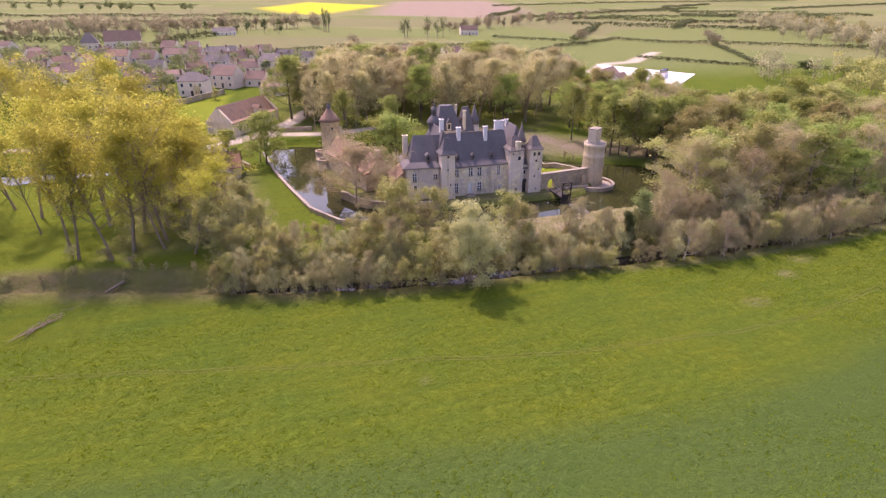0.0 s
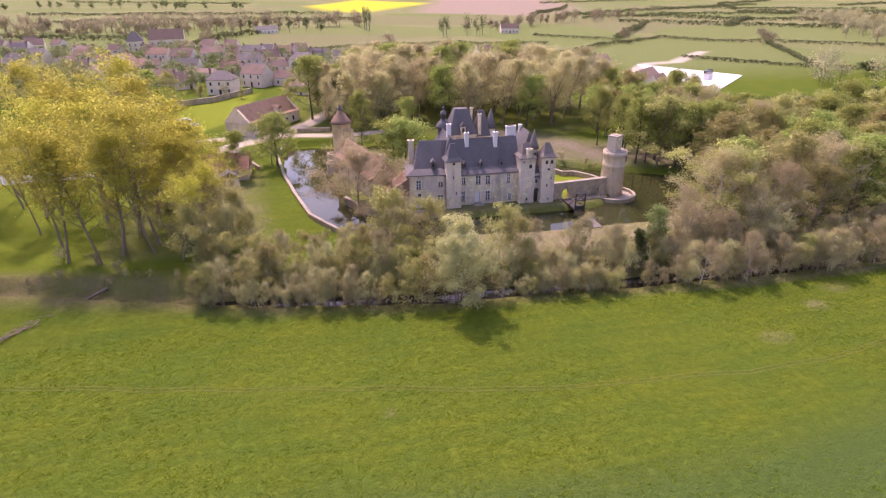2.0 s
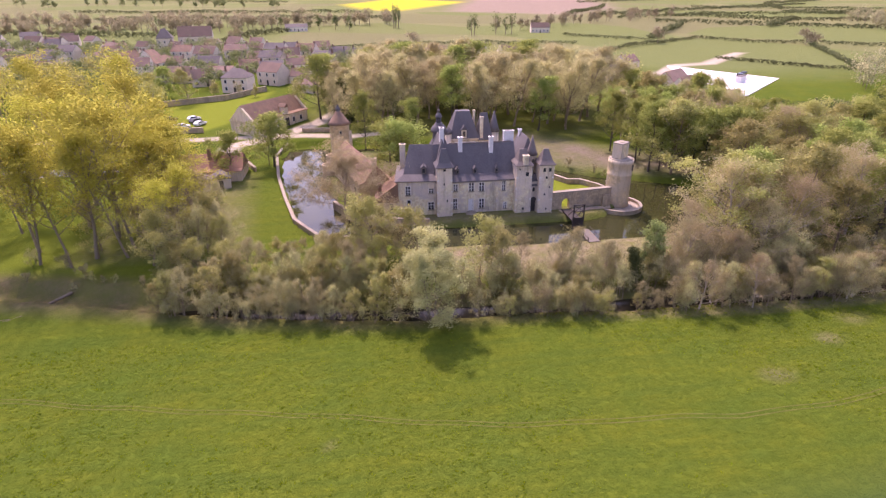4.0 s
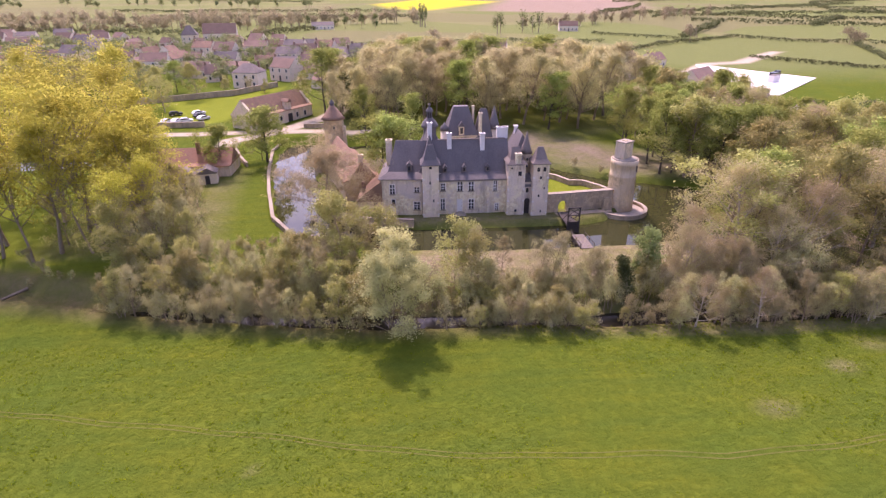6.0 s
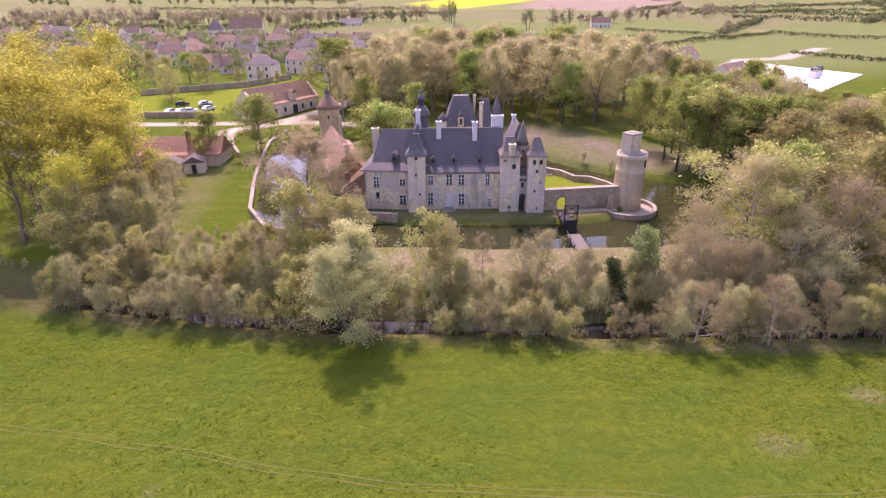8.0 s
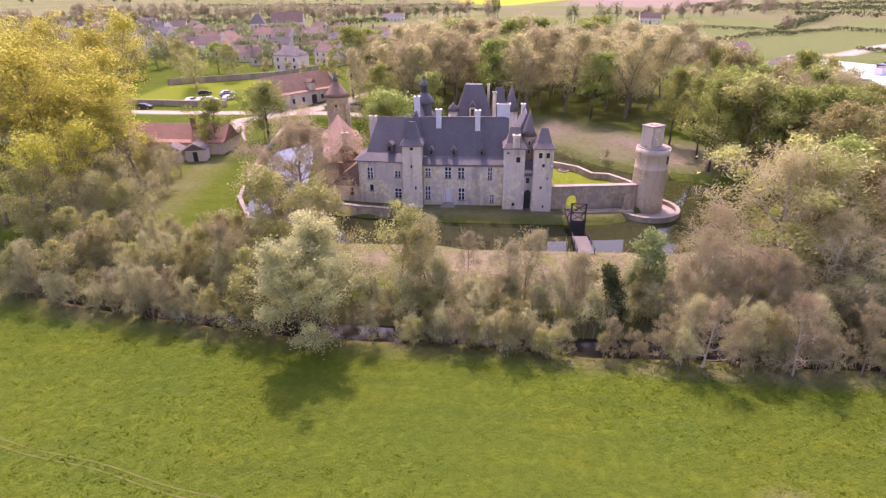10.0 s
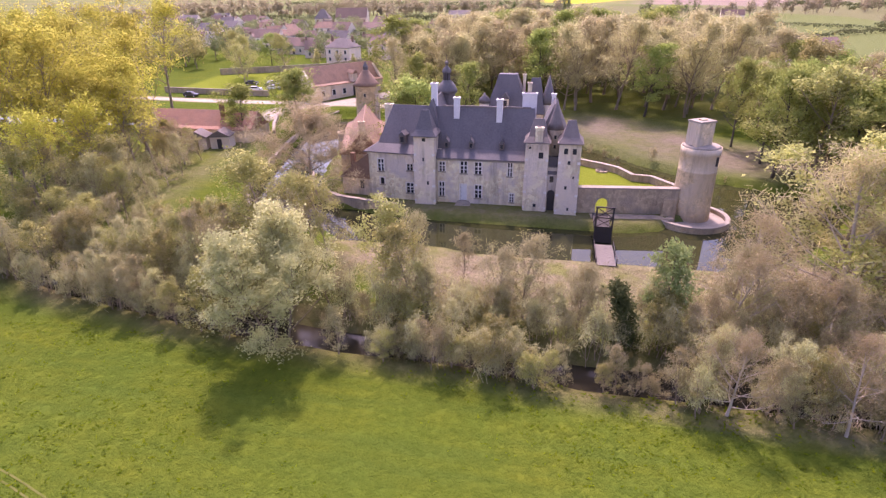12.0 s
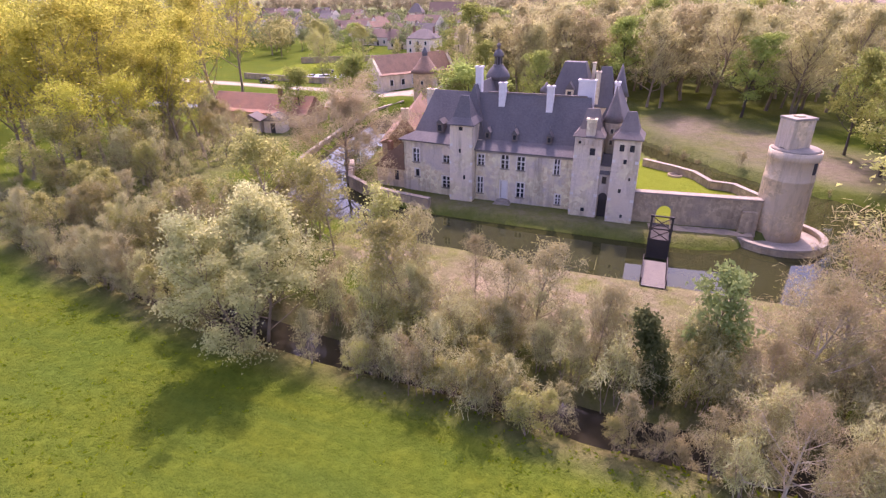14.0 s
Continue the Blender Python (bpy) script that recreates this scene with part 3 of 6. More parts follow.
def dormer(parent, x, y, z, w=0.6, h=0.8):
    """A little slate dormer with a dark opening, set on a roof slope that faces -y."""
    b = box(x - w / 2, x + w / 2, y, y + 1.2, z, z + h)
    d = part("dormer", b, SLATE_OLD, parent)
    bm = bmesh.new()
    pts = [(x - w / 2 - 0.12, z + h), (x + w / 2 + 0.12, z + h), (x, z + h + 0.6)]
    poly_solid(bm, [(px, y - 0.15, pz) for px, pz in pts], [(px, y + 1.5, pz) for px, pz in pts])
    bmesh.ops.recalc_face_normals(bm, faces=bm.faces)
    part("roof", bm, SLATE, d)
    part("pane", box(x - w * 0.28, x + w * 0.28, y - 0.03, y + 0.1, z + 0.15, z + h * 0.85), GLASS, d)
    part("finial", turned([(0.05, z + h + 0.7), (0.05, z + h + 1.15), (0.01, z + h + 1.3)], x, y + 0.1, 6), SLATE_OLD, d)


# ---- the castle's main house ----
GROUND = 1.75
house = thing("castle_house", 0, 0, 0, 0, "long limestone castle house with steep blue slate roof", "castle")
FACE = 109.2
holes = [(34.75, 35.5, 6.5, 7.85), (37.8, 38.7, 6.35, 8.05), (39.85, 40.75, 6.3, 8.0), (44.45, 45.05, 6.2, 8.1),
         (34.7, 35.4, 2.8, 4.9), (37.8, 38.6, 2.3, 4.65), (39.9, 40.8, 2.75, 4.65), (44.85, 45.4, 2.4, 3.65)]
part("wall", pierced_wall(34.4, 46.9, FACE, FACE + 0.7, GROUND - 0.6, 8.45, holes), STONE, house)
part("wall", box(34.4, 46.9, FACE + 0.72, 118.2, GROUND - 0.6, 8.4), STONE, house)
for i, (a, b, c, d) in enumerate(holes):
    window(house, a, b, FACE + 0.02, c, d, cross=i != 5)
part("door", box(37.82, 38.58, FACE + 0.12, FACE + 0.2, 2.3, 4.7), FRAME_PAINT, house, "grey glazed door over stone steps")
for k in range(3):
    part("step", box(37.4 - 0.15 * k, 39.0 + 0.15 * k, FACE - 0.5 - 0.35 * k, FACE, GROUND - 0.3, 2.25 - 0.18 * k), COPING, house)
part("roof", wedge_roof(31.5, 47.2, FACE, 118.2, 8.4, 14.8, 0, 0, 0.35, 1.0), SLATE, house, "steep blue slate roof")
part("cornice", box(34.4, 46.8, FACE - 0.25, FACE, 8.2, 8.4), COPING, house)
part("ridge", box(34.5, 47.0, 113.58, 113.82, 14.72, 14.95), SLATE_OLD, house)
for x in (35.6, 39.1, 43.4):
    dormer(house, x, 110.1, 9.7)
chimney(house, 36.2, 37.0, 112.7, 113.5, 12.3, 16.0)
chimney(house, 42.3, 43.1, 112.5, 113.3, 12.0, 15.9)
chimney(house, 45.7, 47.7, 114.6, 115.5, 12.6, 16.5)
# cross roof behind the stair tower
part("wall", box(31.2, 34.9, 110.2, 121.5, GROUND - 0.6, 9.5), STONE, house)
part("roof", wedge_roof(31.0, 35.0, 110.6, 121.5, 9.3, 15.8, 2.2, 0.2, 0.2, axis_y=True), SLATE, house)
chimney(house, 32.7, 33.5, 113.9, 114.8, 12.5, 17.7)
# west wing, turned a little
wing = thing("castle_wing", 31.25, 109.3, 0, -5.5, "limestone castle wing with hipped slate roof", "castle")
wh = [(-5.85, -5.0, 5.9, 7.7), (-1.35, -0.5, 6.3, 7.9), (-1.5, -0.45, 2.9, 4.4), (-5.6, -5.0, 3.9, 4.9)]
part("wall", pierced_wall(-7.5, 0, 0, 0.7, GROUND - 0.6, 8.75, wh), STONE, wing)
part("wall", box(-7.5, 0, 0.72, 10, GROUND - 0.6, 8.7), STONE, wing)
for i, (a, b, c, d) in enumerate(wh):
    window(wing, a, b, 0.02, c, d, cross=i != 3)
b = turned([(0.62, 0), (0.62, 0.16)], 0, 0, 16)
bmesh.ops.rotate(b, verts=b.verts, cent=(0, 0, 0), matrix=Matrix.Rotation(radians(90), 3, "X"))
bmesh.ops.translate(b, verts=b.verts, vec=(-0.92, 0.0, 7.85))
part("hood", b, STONE_PALE, wing, "rounded chapel window hood")
part("roof", wedge_roof(-7.6, 1.2, 0, 10, 8.7, 14.7, 3.0, 0, 0.35, 0.9), SLATE, wing, "hipped blue slate roof")
dormer(wing, -2.3, 0.9, 10.0, 0.9, 1.1)
chimney(wing, -7.0, -5.9, 6.3, 7.3, 8.7, 14.2, STONE_PALE)

# ---- square stair tower ----
tower = thing("stair_tower", 0, 0, 0, 0, "square limestone stair tower with pointed slate roof", "tower")
part("wall", box(31.3, 34.35, 107.9, 111.2, GROUND - 0.8, 11.7, batter=0.08), STONE_PALE, tower)
part("roof", pyramid(31.3, 34.35, 107.9, 111.2, 11.65, 15.0, 0.28, 0.5, 0.9), SLATE, tower)
slit(tower, 32.8, 107.98, 11.0, 0.5, 0.45)
slit(tower, 32.7, 107.97, 8.2, 0.25, 0.5)
slit(tower, 33.3, 107.96, 4.8, 0.25, 0.5)

# ---- gate house: two towers, arch and stair turret ----
gate = thing("gatehouse", 0, 0, 0, 0, "twin-towered limestone gatehouse with pointed slate roofs", "gatehouse")
part("wall", box(46.75, 49.95, 107.6, 111.6, GROUND - 0.8, 11.4, batter=0.06), STONE_PALE, gate)
part("wall", box(51.15, 54.1, 106.9, 110.4, GROUND - 0.8, 11.6, batter=0.06), STONE_PALE, gate)
part("roof", pyramid(46.75, 49.95, 107.6, 111.6, 11.4, 14.3, 0.2, 0.7, 0.8), SLATE_OLD, gate)
part("roof", pyramid(51.15, 54.1, 106.9, 110.4, 11.6, 14.4, 0.2, 0.5, 0.8), SLATE_OLD, gate)
gh = [(50.05, 51.05, GROUND - 0.8, 4.6), (50.25, 50.75, 6.0, 6.9)]
part("wall", pierced_wall(49.9, 51.2, 108.0, 108.6, GROUND - 0.8, 8.2, gh), STONE, gate)
ar = turned([(0.5, 0), (0.5, 0.7)], 0, 0, 20)
bmesh.ops.rotate(ar, verts=ar.verts, cent=(0, 0, 0), matrix=Matrix.Rotation(radians(90), 3, "X"))
bmesh.ops.translate(ar, verts=ar.verts, vec=(50.55, 108.62, 4.45))
part("door", ar, DOOR_WOOD, gate)
part("door", box(50.05, 51.05, 108.3, 108.5, GROUND - 0.5, 4.6), DOOR_WOOD, gate, "dark arched entrance door")
part("pane", box(50.25, 50.75, 108.2, 108.3, 6.0, 6.9), GLASS, gate)
part("hood", box(49.95, 51.15, 107.7, 108.6, 8.2, 8.3), SLATE, gate)
rb = bmesh.new()
poly_solid(rb, [(49.95, 107.75, 7.2), (51.15, 107.75, 7.2), (51.15, 109.3, 7.2), (49.95, 109.3, 7.2)], [(49.95, 109.0, 9.3), (51.15, 109.0, 9.3), (51.15, 109.3, 9.3), (49.95, 109.3, 9.3)])
part("roof", rb, SLATE, gate, "small steep slate roof over the gate")
part("turret", turned([(1.0, 6.0), (1.0, 12.4), (1.08, 12.5), (1.08, 12.7)], 50.55, 111.0, 20), STONE_PALE, gate, "round stone stair turret")
part("turret_roof", turned([(1.2, 12.68), (0.9, 13.5), (0.42, 15.1), (0.03, 16.7)], 50.55, 111.0, 16), SLATE_OLD, gate, "slender conical slate spire")
chimney(gate, 48.0, 49.0, 107.5, 108.2, 10.6, 13.3, STONE_PALE)
for x, z, w, hh in ((48.4, 2.5, 0.4, 0.45), (48.9, 9.4, 0.6, 0.8), (47.4, 11.0 - 0.35, 0.3, 0.3)):
    slit(gate, x, 107.63, z, w, hh)
for x, z, w, hh in ((52.1, 10.3, 0.5, 0.75), (53.2, 10.3, 0.5, 0.75), (52.6, 8.9, 0.35, 0.5), (52.4, 5.5, 0.3, 0.45), (52.9, 2.5, 0.25, 0.4), (53.3, 7.0, 0.2, 0.35)):
    slit(gate, x, 106.93, z, w, hh)
for z in (8.6, 10.2, 11.5):
    slit(gate, 50.6, 110.02, z, 0.3, 0.5)
for k in range(5):
    part("corbel", box(47.0 + 0.6 * k, 47.25 + 0.6 * k, 107.45, 107.65, 10.5, 11.2), STONE_TOWER, gate)
# cross wing behind the gate
part("wall", box(46.95, 53.6, 111.62, 121.5, GROUND - 0.6, 9.0), STONE, gate)
part("roof", wedge_roof(46.9, 53.6, 110.4, 121.5, 9.0, 15.6, 3.0, 2.5, 0.3, 0.8, axis_y=True), SLATE, gate, "steep hipped slate roof behind the gate")
chimney(gate, 49.7, 50.3, 118.2, 118.8, 12.5, 15.9)

# ---- lantern spire over the chapel ----
spire = thing("lantern_spire", 33.5, 121.6, 0, 0, "slate dome with open lantern and ball finial", "spire")
part("base", box(-2.6, 2.6, -2.6, 2.6, GROUND - 0.4, 11.2), STONE, spire)
part("skirt_roof", pyramid(-2.6, 2.6, -2.6, 2.6, 11.2, 14.6, 0.25, 1.0, 1.2), SLATE, spire)
part("drum", turned([(1.3, 12.2), (1.3, 15.3), (1.6, 15.4), (1.6, 15.6)], 0, 0, 8, 0.39), SLATE, spire)
part("dome", turned([(1.68, 15.6), (1.62, 15.95), (1.35, 16.5), (0.95, 16.95), (0.72, 17.15), (0.72, 17.3)], 0, 0, 20), SLATE, spire, "bell-shaped slate dome")
lan = part("lantern", turned([(0.34, 17.2), (0.34, 18.45)], 0, 0, 10), DOOR_WOOD, spire, "dark open lantern")
for k in range(8):
    a = math.pi * k / 4
    part("post", box(0.5 * math.cos(a) - 0.06, 0.5 * math.cos(a) + 0.06, 0.5 * math.sin(a) - 0.06, 0.5 * math.sin(a) + 0.06, 17.25, 18.45), SLATE, lan)
part("cupola", turned([(0.72, 18.4), (0.72, 18.55), (0.62, 18.9), (0.38, 19.2), (0.16, 19.35), (0.14, 19.55)], 0, 0, 16), SLATE, spire, "small slate cupola")
part("finial", turned([(0.1, 19.5), (0.26, 19.65), (0.32, 19.85), (0.2, 20.05), (0.05, 20.15), (0.03, 20.7)], 0, 0, 12), SLATE_OLD, spire)

# ---- square pavilion across the court ----
pav = thing("court_pavilion", 0, 0, 0, 0, "ochre stone pavilion with tall slate roof", "pavilion")
part("wall", box(38.2, 44.8, 136, 143, 1.6, 10.2), STONE_TOWER, pav)
bm = bmesh.new()
poly_solid(bm, [(37.9, 135.7, 10.2), (45.1, 135.7, 10.2), (45.1, 143.3, 10.2), (37.9, 143.3, 10.2)], [(39.9, 138.6, 16.1), (43.2, 138.6, 16.1), (43.2, 140.4, 16.1), (39.9, 140.4, 16.1)])
part("roof", bm, SLATE, pav, "tall dark slate pavilion roof")
part("cornice", box(38.0, 45.0, 135.8, 143.2, 9.85, 10.2), STONE_PALE, pav)
dm = part("dormer", box(40.8, 42.0, 135.75, 137.6, 10.3, 12.2), STONE_PALE, pav, "pale stone dormer")
bm = bmesh.new()
poly_solid(bm, [(40.6, 135.6, 12.2), (42.2, 135.6, 12.2), (41.4, 135.6, 13.3)], [(40.6, 138.2, 12.2), (42.2, 138.2, 12.2), (41.4, 138.2, 13.3)])
bmesh.ops.recalc_face_normals(bm, faces=bm.faces)
part("roof", bm, SLATE, dm)
part("pane", box(41.1, 41.7, 135.7, 135.9, 10.6, 11.9), GLASS, dm)
for x in (39.3, 41.0, 43.0):
    window(pav, x, x + 0.8, 135.98, 7.2, 9.2, True)
part("wall", box(45.0, 48.2, 136, 141, 1.6, 9.6), STONE_TOWER, pav)
part("roof", pyramid(45.0, 48.2, 136, 141, 9.6, 15.6, 0.25, 0.8), SLATE, pav)
chimney(pav, 45.3, 46.0, 135.9, 136.6, 9.5, 14.9, STONE_PALE)
chimney(pav, 44.2, 44.7, 139.6, 140.2, 11.5, 15.8, STONE_PALE)
part("turret", turned([(1.25, 1.6), (1.25, 11.2)], 49.0, 138, 18), STONE_PALE, pav)
part("turret_roof", turned([(1.5, 11.2), (1.1, 12.4), (0.03, 16.2)], 49.0, 138, 16), SLATE, pav)
part("turret", turned([(0.9, 1.6), (0.9, 11.4)], 37.6, 136.2, 16), STONE_PALE, pav)
part("turret_roof", turned([(1.05, 11.4), (0.95, 12.1), (0.4, 12.6), (0.03, 13.2)], 37.6, 136.2, 14), SLATE, pav)

# ---- ruined round tower on its bastion ----
TURRET = 33.0
rt = thing("round_tower", 69.5, 111.2, 0, 0, "weathered round stone tower with square top turret", "tower")
part("wall", turned([(2.62, 0.6), (2.5, 3.0), (2.44, 7.85), (2.47, 7.9), (2.42, 8.0), (2.40, 10.0), (2.52, 10.1), (2.52, 11.0)], 0, 0, 32), STONE_TOWER, rt)
part("top", turned([(2.42, 11.0), (2.15, 11.2), (0.6, 11.35)], 0, 0, 24), COPING, rt, "grey lichen-covered tower top")
bx = part("turret", pierced_wall(-1.25, 1.25, -1.0, 1.0, 11.0, 14.2, [(-1.3, -1.25, 11.2, 11.3)]), STONE_TOWER, rt, "square stone turret with doorway")
bx.matrix_basis = pose(-0.5, -0.2, 0, 0, 0, TURRET)
part("door", box(-1.29, -1.2, -0.35, 0.25, 11.2, 12.8), DOOR_WOOD, bx, "dark doorway")
part("cap", box(-1.35, 1.35, -1.1, 1.1, 14.2, 14.42), COPING, bx)
part("flue", box(-0.4, 0.4, -0.4, 0.4, 14.42, 14.55), STONE_OLD, bx)
part("window", box(1.62, 1.95, -1.75, -1.4, 8.8, 10.0), DOOR_WOOD, rt, "dark narrow opening")
def hoop(profile, n=56):
    """A closed ring with the given (radius, height) section."""
    b = bmesh.new()
    rows = [[b.verts.new((r * math.cos(2 * math.pi * i / n), r * math.sin(2 * math.pi * i / n), z)) for r, z in profile] for i in range(n)]
    m_ = len(profile)
    for i in range(n):
        p, q = rows[i], rows[(i + 1) % n]
        for j in range(m_):
            b.faces.new((p[j], q[j], q[(j + 1) % m_], p[(j + 1) % m_]))
    bmesh.ops.recalc_face_normals(b, faces=b.faces)
    return b


bast = thing("bastion_ring", 69.4, 110.3, 0, 0, "low ring wall of rubble round the tower foot", "wall")
part("parapet", hoop([(4.5, 0.0), (5.15, 0.0), (5.0, 1.55), (4.5, 1.55)]), STONE_OLD, bast)
part("coping", hoop([(4.42, 1.55), (5.08, 1.55), (5.05, 1.75), (4.45, 1.75)]), COPING, bast)
part("floor", turned([(4.48, 0.0), (4.48, 1.15)], 0, 0, 40), COPING, bast, "gravel floor inside the ring")
spur = part("spur", box(-6.3, -4.6, -3.9, -3.3, 0.0, 1.5), STONE_OLD, bast, "short spur wall joining the ledge")
part("coping", box(-6.35, -4.55, -3.95, -3.25, 1.5, 1.66), STONE_TOWER, spur)


# ---- walls of the moat and court ----
def wall_run(name, line, z0, z1, thick, material, label, cap=0.15, category="wall", follow=False):
    """A low wall along a line of points, with a slightly proud coping."""
    w = thing(name, line[0][0], line[0][1], 0, 0, label, category)
    ox, oy = line[0]
    l, r = band([(x - ox, y - oy) for x, y in line], thick / 2)
    cl, cr_ = band([(x - ox, y - oy) for x, y in line], thick / 2 + 0.06)
    for nm, left, right, lo, hi, mt in (("wall", l, r, z0, z1, material), ("coping", cl, cr_, z1, z1 + cap, COPING)):
        b = bmesh.new()
        rows = []
        for i, (p, q) in enumerate(zip(left, right)):
            g = ground_z(*line[i]) if follow else 0.0
            rows.append([b.verts.new((*p, lo + g)), b.verts.new((*q, lo + g)), b.verts.new((*q, hi + g)), b.verts.new((*p, hi + g))])
        for a, c in zip(rows, rows[1:]):
            for j in range(4):
                b.faces.new((a[j], c[j], c[(j + 1) % 4], a[(j + 1) % 4]))
        b.faces.new(rows[0])
        b.faces.new(rows[-1][::-1])
        bmesh.ops.recalc_face_normals(b, faces=b.faces)
        part(nm, b, mt, w)
    return w


cw = thing("curtain_wall", 54.1, 108.1, 0, 6.5, "old rubble curtain wall with arched gateway", "wall")
part("wall", pierced_wall(0, 13.4, 0, 0.9, 0.6, 5.3, [(2.6, 4.3, 1.0, 4.05)]), STONE_OLD, cw)
bm = bmesh.new()
for k in range(14):
    a0, a1 = math.pi * k / 14, math.pi * (k + 1) / 14
    c0, s0, c1, s1 = math.cos(a0), math.sin(a0), math.cos(a1), math.sin(a1)
    poly_solid(bm, [(3.45 + 0.8 * c0, 0.02, 3.2 + 0.8 * s0), (3.45 + 1.22 * c0, 0.02, 3.2 + 1.22 * s0), (3.45 + 1.22 * c1, 0.02, 3.2 + 1.22 * s1), (3.45 + 0.8 * c1, 0.02, 3.2 + 0.8 * s1)],
               [(3.45 + 0.8 * c0, 0.88, 3.2 + 0.8 * s0), (3.45 + 1.22 * c0, 0.88, 3.2 + 1.22 * s0), (3.45 + 1.22 * c1, 0.88, 3.2 + 1.22 * s1), (3.45 + 0.8 * c1, 0.88, 3.2 + 0.8 * s1)])
bmesh.ops.recalc_face_normals(bm, faces=bm.faces)
part("arch", bm, COPING, cw, "pale stone arch ring")
part("coping", box(0, 13.4, -0.08, 0.98, 5.3, 5.5), COPING, cw, "pale worn coping")
part("buttress", box(11.2, 13.2, -0.9, 0, 0.6, 4.2, batter=0.25), STONE_OLD, cw)
part("quay", box(1.5, 13.0, -2.2, 0, 0.6, 1.85, batter=0.3), STONE_OLD, cw, "rough masonry ledge")
wall_run("court_wall", [(54.2, 132), (58.5, 129.5), (61.2, 127.5), (63.2, 123.6), (66, 123.2), (68.6, 119.5), (70.6, 114.2)], 0.6, 2.9, 0.6, STONE_OLD, "low zigzag court wall above the moat")
wall_run("moat_wall", [(-4.3, 170), (-5.8, 158), (-2.8, 138), (0.2, 124), (3.7, 110), (8.8, 101.3), (16, 99.3)], 0.4, 2.25, 0.55, STONE_OLD, "curved stone retaining wall of the moat")
wall_run("terrace_wall", [(11, 118), (15, 110.5), (20, 107.4), (24.5, 106.3), (29.5, 105.4)], 0.6, 2.5, 0.6, STONE_OLD, "low stone wall at the castle foot")

# ---- timber drawbridge frame ----
br = thing("drawbridge_frame", 57.25, 100.6, 0, 0, "black timber drawbridge frame standing in the moat", "drawbridge")


def strut(p, q, r=0.07, bm=None):
    bm = bm or bmesh.new()
    d = (Vector(q) - Vector(p)).normalized()
    u = d.orthogonal().normalized() * r
    v = d.cross(u)
    poly_solid(bm, [Vector(p) + u, Vector(p) + v, Vector(p) - u, Vector(p) - v], [Vector(q) + u, Vector(q) + v, Vector(q) - u, Vector(q) - v])
    return bm


for sx in (-1.0, 1.0):
    part("post", box(sx - 0.1, sx + 0.1, -0.1, 0.1, 0.3, 5.55), TIMBER, br)
    part("stay", strut((sx, 0.1, 4.6), (sx, 2.8, 2.4), 0.06), TIMBER, br)
for z in (5.5, 4.15, 2.9):
    part("beam", box(-1.15, 1.15, -0.09, 0.09, z, z + 0.15), TIMBER, br)
for lo, hi in ((4.25, 5.5), (3.0, 4.15)):
    part("brace", strut((-0.95, 0, lo), (0.95, 0, hi), 0.06), TIMBER, br)
    part("brace", strut((0.95, 0, lo), (-0.95, 0, hi), 0.06), TIMBER, br)
part("platform", box(-0.9, 0.9, -0.06, 0.06, 0.9, 2.9), TIMBER, br, "dark upright plank platform")
part("walkway", box(-1.0, 1.0, 0.12, 6.6, 2.1, 2.3), TIMBER, br, "dark plank walkway to the gateway")
dk = thing("landing_stage", 57.1, 94.8, 0, 0, "grey plank landing stage on the near bank", "landing stage")
part("beam", box(-0.95, -0.75, -2.9, 2.7, 0.3, 1.9), TIMBER, dk)
part("beam", box(0.75, 0.95, -2.9, 2.7, 0.3, 1.9), TIMBER, dk)
for k in range(16):
    part("plank", box(-1.05, 1.05, -2.9 + 0.35 * k, -2.57 + 0.35 * k, 1.9, 1.97), DECK, dk)
for sx in (-1.1, 1.1):
    for k in range(3):
        part("post", box(sx - 0.06, sx + 0.06, -2.7 + 2.5 * k, -2.58 + 2.5 * k, 0.4, 2.7), TIMBER, dk)
    part("rail", box(sx - 0.04, sx + 0.04, -2.8, 2.5, 2.55, 2.63), TIMBER, dk)

# ---- corner tower and tiled range on the west side ----
ct = thing("corner_tower", 12.0, 146, 0, 0, "round ochre corner tower with tiled cone roof", "tower")
part("wall", turned([(2.6, 0.6), (2.4, 4), (2.35, 12.3), (2.55, 12.45), (2.55, 12.6)], 0, 0, 28), STONE_TOWER, ct)
part("roof", turned([(2.85, 12.55), (2.2, 13.3), (0.75, 15.3), (0.5, 15.6)], 0, 0, 24), TILE, ct, "faded brown tile cone roof")
part("lantern", turned([(0.5, 15.5), (0.5, 16.1), (0.62, 16.15), (0.35, 16.6), (0.05, 17.2)], 0, 0, 12), SLATE, ct, "slate lantern with point")
part("chimney", box(2.1, 2.9, -1.6, -0.8, 2, 11.0), STONE_TOWER, ct)
slit(ct, 0.3, -2.38, 10.6, 0.4, 0.6)
slit(ct, -0.4, -2.38, 6.4, 0.3, 0.6)
lb = thing("round_bastion", 9.3, 139.6, 0, 0, "low round stone bastion at the water", "bastion")
part("wall", turned([(1.9, 0.4), (1.75, 3.6)], 0, 0, 20), STONE_OLD, lb)
part("parapet", hoop([(1.35, 3.6), (1.9, 3.6), (1.9, 4.3), (1.4, 4.3)], 24), STONE_OLD, lb)
lb2 = copy_thing(lb, pose(9.6, 149.5, -0.4))
rg = thing("tiled_range", 16.6, 130, 0, 17, "long stone range with brown tile roof", "outbuilding")
part("wall", box(-3.6, 3.6, -11.5, 11.5, 0.6, 5.8), STONE_TOWER, rg)
